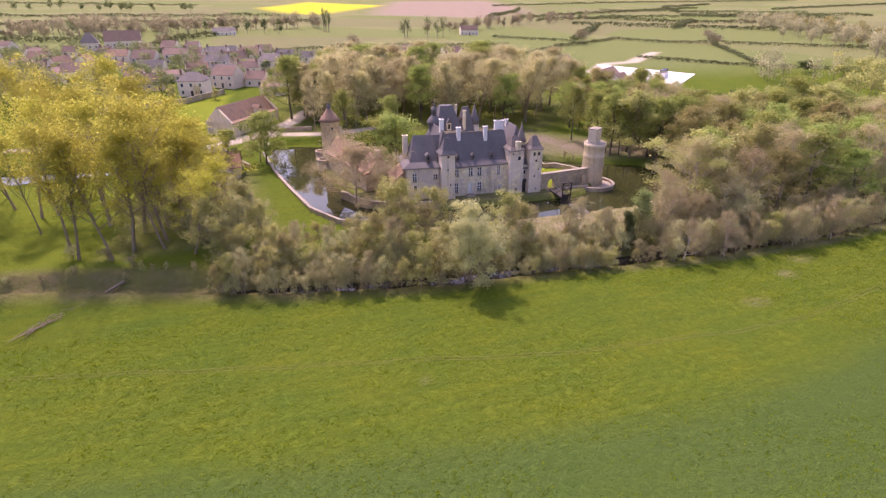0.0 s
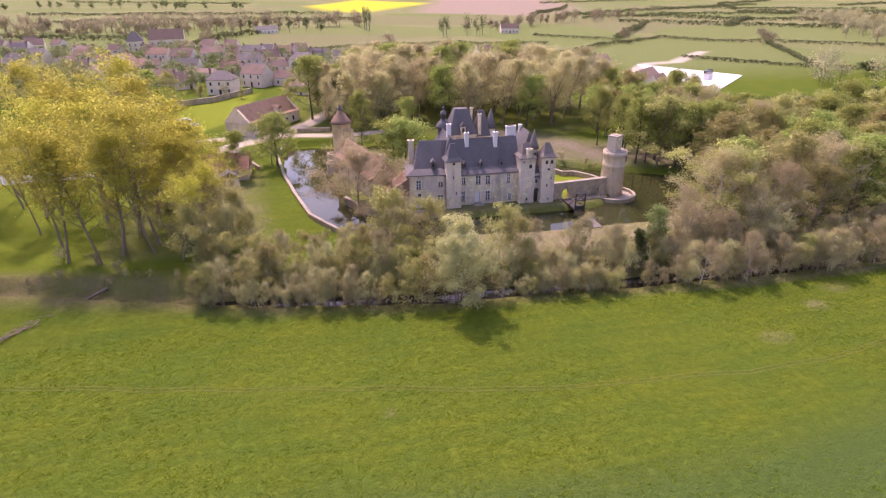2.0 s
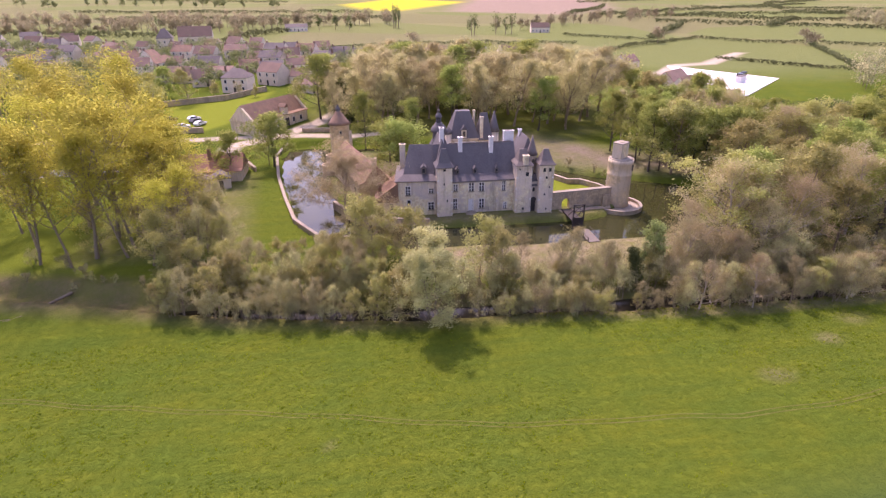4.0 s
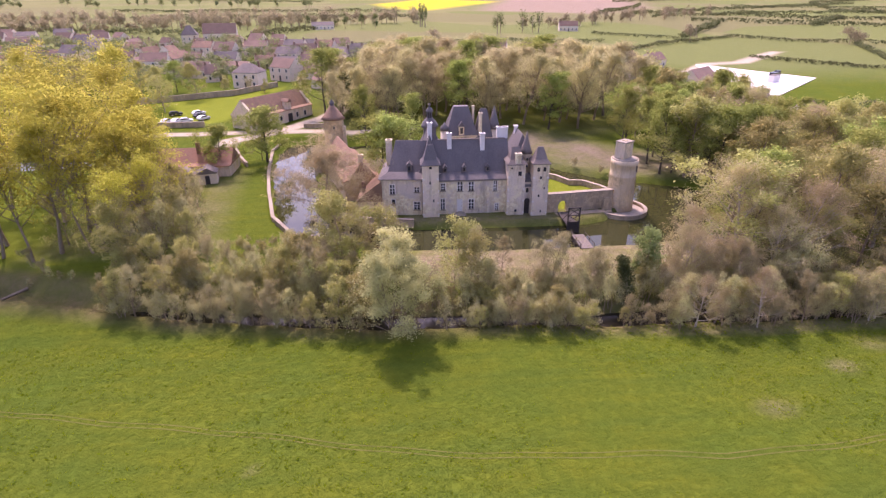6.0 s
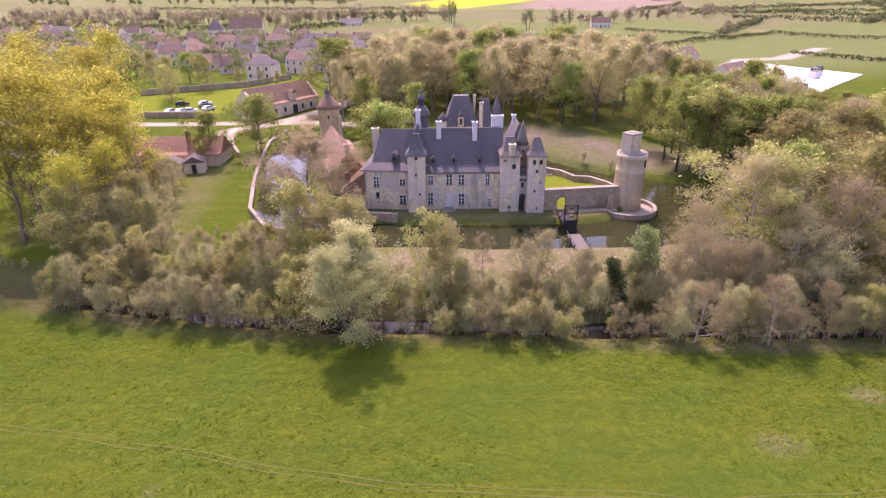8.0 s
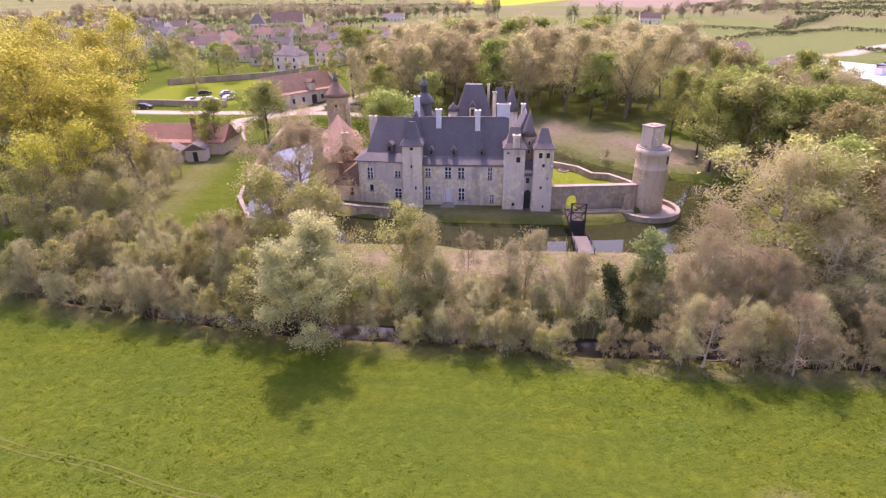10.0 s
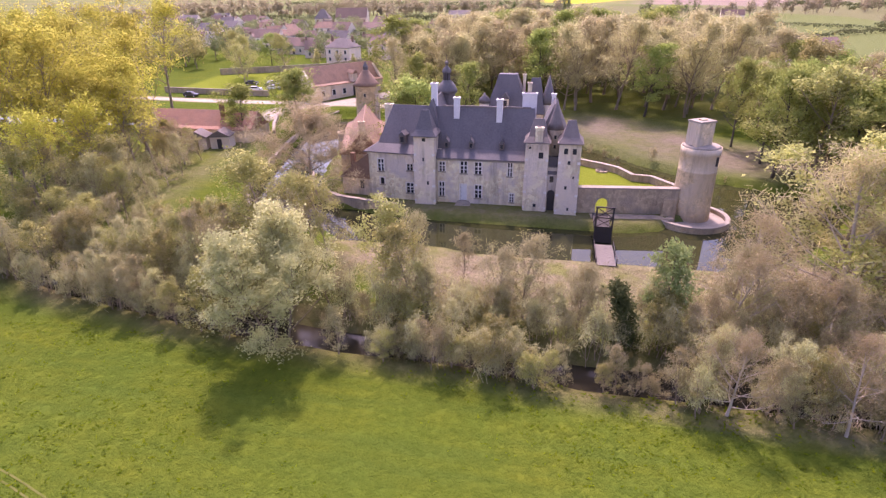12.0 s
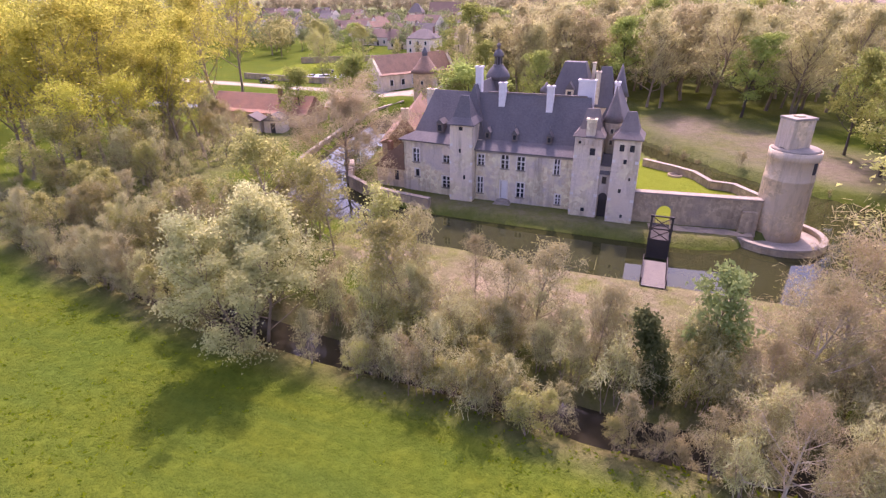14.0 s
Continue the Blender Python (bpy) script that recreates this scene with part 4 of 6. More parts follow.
part("roof", wedge_roof(-3.6, 3.6, -11.5, 11.5, 5.8, 9.6, 0, 0, 0.3, 0.5, axis_y=True), TILE, rg, "mossy brown clay tile roof")
chimney(rg, -0.5, 0.5, -10.9, -10.2, 8.5, 10.6, STONE_TOWER)
for y in (-8, -3, 2, 7):
    p = part("window", box(-3.66, -3.5, y - 0.5, y + 0.5, 3.1, 4.6), STONE_PALE, rg)
    part("pane", box(-3.69, -3.6, y - 0.35, y + 0.35, 3.25, 4.45), GLASS, p)
lt = thing("lean_to", 19.4, 110.6, 0, -5, "low stone lean-to with sloping tile roof", "outbuilding")
part("wall", box(0, 4.5, 0, 7, 0.6, 4.6), STONE_TOWER, lt)
bm = bmesh.new()
poly_solid(bm, [(-0.3, -0.3, 4.5), (4.6, -0.3, 4.5), (4.6, 7.2, 4.5), (-0.3, 7.2, 4.5)], [(1.8, -0.3, 6.4), (4.6, -0.3, 8.4), (4.6, 7.2, 8.4), (1.8, 7.2, 6.4)])
part("roof", bm, TILE, lt)
part("window", box(2.9, 3.5, -0.06, 0.1, 2.9, 4.2), GLASS, lt)
part("chimney", box(0.6, 1.2, 2, 2.7, 4.6, 7.6), TILE, lt)
bed = thing("flower_bed", 58.8, 128.0, ground_z(58.8, 128.0), 0, "small round stone-edged flower bed in the lawn", "flower bed")
bm = bmesh.new()
rings = []
for i in range(18):
    a = 2 * math.pi * i / 18
    rings.append([bm.verts.new((r * math.cos(a), r * math.sin(a), z)) for r, z in ((0.8, -0.1), (1.05, -0.1), (1.02, 0.25), (0.82, 0.25))])
for i in range(18):
    for j in range(4):
        bm.faces.new((rings[i][j], rings[(i + 1) % 18][j], rings[(i + 1) % 18][(j + 1) % 4], rings[i][(j + 1) % 4]))
bmesh.ops.recalc_face_normals(bm, faces=bm.faces)
part("edging", bm, STONE_OLD, bed)
part("soil", turned([(0.8, -0.1), (0.78, 0.12), (0.3, 0.25)], 0, 0, 16), BARK_DARK, bed)

# quoins of dressed stone on the tower corners
for tower_ob, cx_, y_, tops in ((tower, (31.3, 34.35), 107.9, 11.6), (gate, (46.75, 49.95), 107.6, 11.3), (gate, (51.15, 54.1), 106.9, 11.5)):
    for side, qx in enumerate(cx_):
        z_, k = 2.2, 0
        while z_ < tops - 0.5:
            wq = 0.42 if k % 2 else 0.26
            lean_ = 0.075 * (z_ - 0.95) / 10.6
            x0_, x1_ = (qx - 0.012 + lean_, qx + wq) if side == 0 else (qx - wq, qx + 0.012 - lean_)
            part("quoin", box(x0_, x1_, y_ - 0.012 + lean_, y_ + 0.3, z_, z_ + 0.34), STONE_PALE if k % 3 else SURROUND, tower_ob)
            z_ += 0.75
            k += 1


# ---- trees ----
def unit(v):
    return v / np.maximum(np.linalg.norm(v, axis=-1, keepdims=True), 1e-9)


def tubes(segs, sides):
    """Verts and faces of tapered tubes, one for each row (start, end, radius, radius)."""
    a, b = segs[:, 0:3], segs[:, 3:6]
    d = unit(b - a)
    ref = np.where(np.abs(d[:, 2:3]) > 0.9, [[1.0, 0, 0]], [[0, 0, 1.0]])
    u = unit(np.cross(d, ref))
    v = np.cross(d, u)
    ang = 2 * np.pi * np.arange(sides) / sides
    off = u[:, None] * np.cos(ang)[None, :, None] + v[:, None] * np.sin(ang)[None, :, None]
    lo = a[:, None] + off * segs[:, 6][:, None, None]
    hi = b[:, None] + off * segs[:, 7][:, None, None]
    verts = np.concatenate([lo, hi], 1).reshape(-1, 3)
    base = (np.arange(len(segs)) * 2 * sides)[:, None]
    i = np.arange(sides)[None]
    j = (i + 1) % sides
    faces = np.stack([base + i, base + j, base + sides + j, base + sides + i], -1).reshape(-1, 4)
    return verts, faces


def leaf_quads(rng, centres, size, flat=0.0, long=1.35, rise=0.0):
    """Pointed leaf-like facets, folded a little, at the given places; rise turns them upwards."""
    n = len(centres)
    d = rng.normal(size=(n, 3))
    d[:, 2] *= 1 - flat
    d = unit(unit(d) + [0, 0, rise])
    w = unit(np.cross(d, rng.normal(size=(n, 3))))
    nn = np.cross(d, w)
    s = (size * rng.uniform(0.6, 1.35, n))[:, None]
    v = np.stack([centres - d * s * 0.5 * long, centres + d * s * 0.3 * long + w * s * 0.5, centres + d * s * 0.5 * long - w * s * 0.4 + nn * s * 0.15], 1)
    return v.reshape(-1, 3), np.arange(3 * n).reshape(n, 3)


def sprigs(rng, centres, length, width, rise=0.5):
    """Thin twigs, one sliver each, at the given places."""
    n = len(centres)
    d = unit(unit(rng.normal(size=(n, 3))) + [0, 0, rise])
    w = unit(np.cross(d, rng.normal(size=(n, 3)))) * width * 0.5
    L = (length * rng.uniform(0.5, 1.4, n))[:, None]
    v = np.stack([centres - d * L * 0.5 - w, centres - d * L * 0.5 + w, centres + d * L * 0.5], 1)
    return v.reshape(-1, 3), np.arange(3 * n).reshape(n, 3)


def slivers(rng, segs):
    """Tapering twigs along segments, one three-cornered blade each."""
    a, b = segs[:, 0:3], segs[:, 3:6]
    w = unit(np.cross(unit(b - a), rng.normal(size=a.shape))) * segs[:, 6:7] * 1.3
    return np.stack([a - w, a + w, b], 1).reshape(-1, 3), np.arange(3 * len(segs)).reshape(-1, 3)


def rounded(mesh, centre, squash, soft_by=0.6):
    """Shades loose foliage as the rounded mass that it forms: facet normals lean away from the crown's middle."""
    n = len(mesh.vertices)
    co = np.empty(n * 3, np.float32)
    mesh.vertices.foreach_get("co", co)
    tri = co.reshape(-1, 3, 3)
    geo = unit(np.cross(tri[:, 1] - tri[:, 0], tri[:, 2] - tri[:, 0]) + 1e-9)
    out = unit((tri.mean(1) - centre) / squash + 1e-6)
    flip = (geo * out).sum(1) < 0
    tri[flip] = tri[flip][:, ::-1]
    geo[flip] *= -1
    mesh.vertices.foreach_set("co", tri.astype(np.float32).ravel())
    nr = unit(geo * (1 - soft_by) + out * soft_by)
    mesh.polygons.foreach_set("use_smooth", np.ones(len(mesh.polygons), bool))
    mesh.update()
    mesh.normals_split_custom_set_from_vertices(np.repeat(nr, 3, 0).tolist())


def grow(rng, H, clear=0.25, limbs=14, reach=0.34, angle=(75, 25), subs=4, twigs=4, up=0.25, thick=0.017, lean=0.03, shape=1.0, droop=0.0, stems=1):
    """Trunk and limb segments, twig segments and the ends of the twigs."""
    wood, fine, tips = [], [], []
    for stem in range(stems):
        n = 7
        pts = [np.array([0.0, 0, 0]) + (rng.normal(size=3) * [0.05, 0.05, 0] * H if stems > 1 else 0)]
        d = unit(np.array([rng.normal() * lean * (5 if stems > 1 else 1), rng.normal() * lean * (5 if stems > 1 else 1), 1.0]))
        h = H * (0.93 if stems == 1 else rng.uniform(0.6, 0.95))
        for k in range(n):
            d = unit(d + rng.normal(size=3) * [0.06, 0.06, 0.0])
            pts.append(pts[-1] + d * h / n)
        r0 = thick * H / (1 if stems == 1 else 1.6)
        rad = lambda f: r0 * (1.0 - 0.86 * f) * (1.25 if f < 0.02 else 1)
        for k in range(n):
            wood.append([*pts[k], *pts[k + 1], rad(k / n), rad((k + 1) / n)])
        pts = np.array(pts)
        nl = max(3, limbs // stems)
        az = rng.uniform(0, 6.28)
        for i in range(nl):
            f = clear + (0.97 - clear) * ((i + rng.uniform(0.1, 0.9)) / nl)
            p = np.array([np.interp(f * n, range(n + 1), pts[:, c]) for c in range(3)])
            az += 2.4 + rng.normal() * 0.3
            g = (f - clear) / (1 - clear)
            env = max(0.25, math.sin(math.pi * min(1, 0.28 + 0.72 * g * shape)) ** 0.7)
            L = H * reach * env * rng.uniform(0.75, 1.2)
            an = radians(angle[0] + (angle[1] - angle[0]) * g + rng.normal() * 7)
            dd = np.array([math.sin(an) * math.cos(az), math.sin(an) * math.sin(az), math.cos(an)])
            m = 3
            lp = [p]
            r = rad(f) * 0.5
            for k in range(m):
                dd = unit(dd + rng.normal(size=3) * 0.12 + [0, 0, up * 0.5 - droop * k * 0.25])
                lp.append(lp[-1] + dd * L / m)
                wood.append([*lp[-2], *lp[-1], max(0.012, r * (1 - k / m * 0.75)), max(0.01, r * (1 - (k + 1) / m * 0.75))])
            lp = np.array(lp)
            for j in range(subs):
                q = 0.3 + 0.7 * (j + rng.uniform(0.2, 1)) / subs
                sp = np.array([np.interp(q * m, range(m + 1), lp[:, c]) for c in range(3)])
                sd = unit(dd + rng.normal(size=3) * 0.65 + [0, 0, up - droop])
                SL = L * 0.5 * rng.uniform(0.6, 1.1) * (1.15 - 0.4 * q)
                e = sp + sd * SL * 0.55
                e2 = e + unit(sd + rng.normal(size=3) * 0.25 + [0, 0, up * 0.4 - droop]) * SL * 0.45
                rs = max(0.011, r * 0.35)
                wood.append([*sp, *e, rs, rs * 0.7])
                fine.append([*e, *e2, rs * 0.7, 0.008])
                tips.append(e2)
                for _ in range(twigs):
                    o = sp + (e2 - sp) * rng.uniform(0.25, 1)
                    td = unit(sd + rng.normal(size=3) * 0.7 + [0, 0, up * 0.6 - droop * 1.4])
                    te = o + td * SL * rng.uniform(0.3, 0.6)
                    fine.append([*o, *te, max(0.009, rs * 0.45), 0.006])
                    tips.append(te)
                    tips.append((o + te) / 2)
    return np.array(wood), np.array(fine), np.array(tips)


def mesh_of(name, chunks, material):
    vs, fs, off = [], [], 0
    for v, f in chunks:
        vs.append(v)
        fs.append(f + off)
        off += len(v)
    v, f = np.concatenate(vs), np.concatenate(fs)
    m = bpy.data.meshes.new(name)
    m.vertices.add(len(v))
    m.vertices.foreach_set("co", v.astype(np.float32).ravel())
    m.loops.add(f.size)
    m.loops.foreach_set("vertex_index", f.astype(np.int32).ravel())
    m.polygons.add(len(f))
    m.polygons.foreach_set("loop_start", (np.arange(len(f)) * f.shape[1]).astype(np.int32))
    m.update(calc_edges=True)
    m.materials.append(material)
    return m


def tree_proto(name, seed, H, leaves, size, spread, bark, twig, leaf, label, category="tree", ivy=0, twiglets=0, sprig=(0.6, 0.035), clumps=0, rise=0.5, soft_by=0.42, **shape):
    """One tree: trunk with limbs, fine branches, crown of leaves in clumps and along the twigs. Returns it at the origin, with its height."""
    rng = np.random.default_rng(seed)
    wood, fine, tips = grow(rng, H, **shape)
    top = new(name)
    tagged(top, label, category)
    parts = [("trunk", mesh_of("trunk", [tubes(wood, 4)], bark))]
    chunks = [slivers(rng, fine)]
    if twiglets:
        c = tips[rng.integers(0, len(tips), twiglets)] + rng.normal(size=(twiglets, 3)) * spread * 0.8
        chunks.append(sprigs(rng, c, sprig[0], sprig[1], rise))
    twig_count = sum(len(f) for _, f in chunks)
    pick_ = tips[rng.integers(0, len(tips), leaves)]
    if clumps:
        upper = tips[tips[:, 2] > 0.22 * H]
        heads = upper[rng.integers(0, len(upper), clumps)]
        some = rng.random(leaves) < 0.66
        pick_[some] = heads[rng.integers(0, clumps, int(some.sum()))]
    c = pick_ + rng.normal(size=(leaves, 3)) * spread * [1, 1, 0.75]
    c[:, 2] = np.maximum(c[:, 2], 0.1)
    chunks.append(leaf_quads(rng, c, size))
    crown = mesh_of("crown", chunks, twig)
    crown.materials.append(leaf)
    crown.polygons.foreach_set("material_index", (np.arange(twig_count + leaves) >= twig_count).astype(np.int32))
    middle = np.array([tips[:, 0].mean(), tips[:, 1].mean(), np.quantile(tips[:, 2], 0.35)])
    rounded(crown, middle, np.array([1.0, 1.0, max(0.6, np.ptp(tips[:, 2]) / np.ptp(tips[:, 0]))]), soft_by)
    parts.append(("crown", crown))
    if ivy:
        k = wood[rng.integers(0, len(wood) // 3, ivy)]
        t = rng.uniform(0, 1, (ivy, 1))
        c = k[:, 0:3] * (1 - t) + k[:, 3:6] * t + rng.normal(size=(ivy, 3)) * 0.25
        parts.append(("ivy", mesh_of("ivy", [leaf_quads(rng, c, 0.2)], LEAF_DARK)))
    for nm, me_ in parts:
        o = new(nm, me_)
        o.parent = top
    return top, H


BUD_L = "slender tree in brown spring bud beside the river"
POPLAR_L = "tall poplar with thin yellow spring leaves"
PROTO = {
    "poplar": [tree_proto("poplar_tree", 10 + k, 23, 4600, 0.24, 0.55, BARK, LEAF_POPLAR, LEAF_POPLAR, POPLAR_L, clear=0.3, limbs=24, reach=0.36, angle=(44, 16), subs=5, twigs=4, up=0.3, thick=0.011, lean=0.1, twiglets=500, sprig=(0.9, 0.06), clumps=90, soft_by=0.3) for k in range(4)],
    "bud": [tree_proto("budding_tree", 20 + k, 10, 1500, 0.13, 0.28, BARK, TWIG_TAN, LEAF_BUD, BUD_L, clear=0.06, limbs=19, reach=0.34, angle=(64, 16), subs=5, twigs=6, up=0.38, thick=0.012, lean=0.07, twiglets=1300, sprig=(0.9, 0.048), rise=0.9, clumps=40, soft_by=0.2) for k in range(5)],
    "olive": [tree_proto("olive_green_tree", 30 + k, 10, 3600, 0.17, 0.32, BARK, TWIG_TAN, LEAF_OLIVE, "young tree with thin olive spring leaves", clear=0.06, limbs=19, reach=0.36, angle=(70, 18), subs=5, twigs=3, up=0.3, thick=0.012, lean=0.05, twiglets=500, sprig=(0.7, 0.045), clumps=50, soft_by=0.25) for k in range(4)],
    "green": [tree_proto("green_tree", 40 + k, 14, 7500, 0.25, 0.5, BARK_DARK, TWIG_TAN, LEAF_GREEN, "full-leaved fresh green broadleaf tree", clear=0.14, limbs=20, reach=0.40, angle=(80, 20), subs=5, twigs=3, up=0.2, thick=0.016, clumps=70, soft_by=0.4) for k in range(3)],
    "olivebig": [tree_proto("spring_oak", 50 + k, 14, 6800, 0.23, 0.46, BARK, TWIG_TAN, LEAF_OLIVE, "large broadleaf tree in olive spring leaf", clear=0.16, limbs=20, reach=0.40, angle=(78, 20), subs=5, twigs=3, up=0.22, thick=0.016, clumps=70, twiglets=600, sprig=(0.8, 0.05), soft_by=0.35) for k in range(3)],
    "parkbud": [tree_proto("park_tree", 60 + k, 20, 1900, 0.24, 0.5, BARK, TWIG_PARK, LEAF_PARK, "tall park tree in brown bud over bare trunk", clear=0.2, limbs=24, reach=0.29, angle=(58, 14), subs=6, twigs=4, up=0.42, thick=0.012, twiglets=1900, sprig=(1.3, 0.08), rise=1.0, clumps=80, soft_by=0.25) for k in range(4)],
    "parkgreen": [tree_proto("park_lime_tree", 70 + k, 19, 7000, 0.27, 0.55, BARK_DARK, TWIG_TAN, LEAF_GREEN, "tall park tree in fresh green leaf", clear=0.2, limbs=20, reach=0.28, angle=(68, 15), subs=5, twigs=3, up=0.3, thick=0.013, clumps=80, soft_by=0.35) for k in range(2)],
    "bare": [tree_proto("bare_tree", 80 + k, 13, 2000, 0.14, 0.36, BARK_PALE, TWIG_RED, LEAF_BUD, "spreading bare-limbed tree with reddish buds", clear=0.12, limbs=20, reach=0.46, angle=(75, 25), subs=6, twigs=7, up=0.28, thick=0.017, twiglets=2200, sprig=(1.0, 0.05), clumps=60, soft_by=0.2) for k in range(3)],
    "bigbare": [tree_proto("bare_tree", 88, 15, 4200, 0.13, 0.36, BARK, TWIG_RED, LEAF_BUD, "broad bare-limbed tree in reddish bud by the moat", clear=0.16, limbs=26, reach=0.6, angle=(80, 26), subs=6, twigs=9, up=0.2, thick=0.018, twiglets=15000, sprig=(0.95, 0.06), soft_by=0.25)],
    "willow": [tree_proto("willow_tree", 92, 12, 50000, 0.14, 0.33, BARK, TWIG_TAN, LEAF_WILLOW, "broad silver-green willow at the meadow edge", clear=0.06, limbs=42, reach=0.44, angle=(66, 12), subs=6, twigs=4, up=0.26, droop=0.06, thick=0.017, stems=3, clumps=110, soft_by=0.35)],
    "bush": [tree_proto("budding_bush", 100 + k, 4.5, 560, 0.11, 0.22, BARK, TWIG_TAN, LEAF_BUD, "twiggy riverside bush in brown bud", "bush", clear=0.04, limbs=16, reach=0.38, angle=(50, 10), subs=4, twigs=6, up=0.35, thick=0.011, stems=5, twiglets=620, sprig=(0.75, 0.042), rise=1.0, soft_by=0.2) for k in range(5)],
    "bushgreen": [tree_proto("olive_bush", 110 + k, 4, 1700, 0.13, 0.24, BARK, TWIG_TAN, LEAF_OLIVE, "riverside bush in thin olive leaf", "bush", clear=0.04, limbs=18, reach=0.42, angle=(60, 12), subs=4, twigs=4, up=0.3, thick=0.012, stems=5, twiglets=300, sprig=(0.55, 0.04), soft_by=0.25) for k in range(3)],
    "ivytree": [tree_proto("ivy_covered_tree", 121, 7, 3000, 0.2, 0.32, BARK_DARK, BARK_DARK, LEAF_DARK, "narrow tree wrapped in dark ivy", clear=0.05, limbs=18, reach=0.15, angle=(50, 15), subs=3, twigs=3, up=0.3, thick=0.02, ivy=900, soft_by=0.2)],
    "maple": [tree_proto("young_green_tree", 131, 9, 2400, 0.23, 0.34, BARK, BARK, LEAF_MAPLE, "young bright green tree by the bare bank", clear=0.25, limbs=12, reach=0.27, angle=(55, 15), subs=4, twigs=3, up=0.35, thick=0.012, clumps=40, soft_by=0.15)],
    "fir": [tree_proto("dark_fir", 141, 13, 4200, 0.36, 0.4, BARK_DARK, BARK_DARK, LEAF_DARK, "dark evergreen fir among the houses", clear=0.05, limbs=34, reach=0.22, angle=(95, 60), subs=3, twigs=2, up=0.0, thick=0.014, shape=0.0)],
}
USED = set()
RNG = np.random.default_rng(7)


def plant(kind, x, y, h=None, group="", which=None, sink=0.1, wide=1.0):
    if kind != "willow" and math.hypot(x - 27, (y - 75.8) * 1.15) < 5.0:
        return None
    if h and -5 < x < 16 and 79 < y < 109:
        h = min(h, max(1.6, (101.5 - y) * 0.46) * float(RNG.uniform(0.75, 1.12)))
        if h < 3:
            kind = "bush"
    protos = PROTO[kind]
    k = RNG.integers(len(protos)) if which is None else which
    ob, H = protos[k]
    s = (h or H) / H
    m = pose(x, y, ground_z(x, y) - sink, 0, 0, float(RNG.uniform(0, 360))) @ Matrix.Diagonal((s * wide * float(RNG.uniform(0.9, 1.12)), s * wide * float(RNG.uniform(0.9, 1.12)), s, 1))
    if (kind, k) in USED:
        t = copy_thing(ob, m)
        t.matrix_basis = m
    else:
        USED.add((kind, k))
        t = ob
        t.matrix_basis = m
    if group:
        t["group"] = group
    return t


def scatter(poly, gap, seed, keep=None):
    """Jittered places at about that spacing inside an outline."""
    rng = np.random.default_rng(seed)
    xs, ys = [p[0] for p in poly], [p[1] for p in poly]
    out = []
    y = min(ys)
    while y < max(ys):
        x = min(xs) + (gap / 2 if int(y / gap) % 2 else 0)
        while x < max(xs):
            px, py = x + rng.uniform(-0.38, 0.38) * gap, y + rng.uniform(-0.38, 0.38) * gap
            if inside(np.array([px]), np.array([py]), poly)[0] and (keep is None or keep(px, py)):
                out.append((px, py))
            x += gap
        y += gap * 0.87
    return out


def along(line, gap, jitter, seed):
    rng = np.random.default_rng(seed)
    out = []
    for (x0, y0), (x1, y1) in zip(line, line[1:]):
        L = math.hypot(x1 - x0, y1 - y0)
        for k in range(max(1, int(L / gap))):
            t = (k + rng.uniform(0, 1)) / max(1, int(L / gap))
            out.append((x0 + (x1 - x0) * t + rng.normal() * jitter, y0 + (y1 - y0) * t + rng.normal() * jitter))
    return out


def pick(table):
    names = [t[0] for t in table]
    w = np.array([t[1] for t in table], float)
    return names[RNG.choice(len(names), p=w / w.sum())]


# poplars on the wet ground to the west
for x, y in scatter([(-118, 104), (-60, 99), (-43, 99), (-42, 116), (-42, 143), (-75, 143), (-120, 144)], 11.5, 3):
    plant("poplar", x, y, RNG.uniform(18, 25), "poplars west of the castle")
for x, y, h in ((-45, 160, 26), (-58, 163, 25), (-72, 165, 24), (-88, 168, 24), (-100, 172, 23), (-28.5, 134, 24.5), (-27, 118, 22),
                (-27.3, 98.2, 22), (-22.3, 97.8, 19), (-22.5, 101.5, 24), (-27, 106.5, 23), (-30, 95.2, 19), (-35.5, 97, 21), (-38, 102, 22), (-21.9, 113.5, 19), (-34, 112, 23), (-38, 125, 24), (-17, 94, 15), (-17, 106, 18), (-19.5, 109.5, 19), (-14.5, 101.5, 15), (-23, 108, 18), (-18.5, 103, 17), (-13, 108, 18), (-15, 114, 18)):
    plant("poplar", x, y, h, "poplars west of the castle", wide=1.25)


def river_y(x):
    return float(np.interp(x, [p[0] for p in RIVER], [p[1] for p in RIVER]))


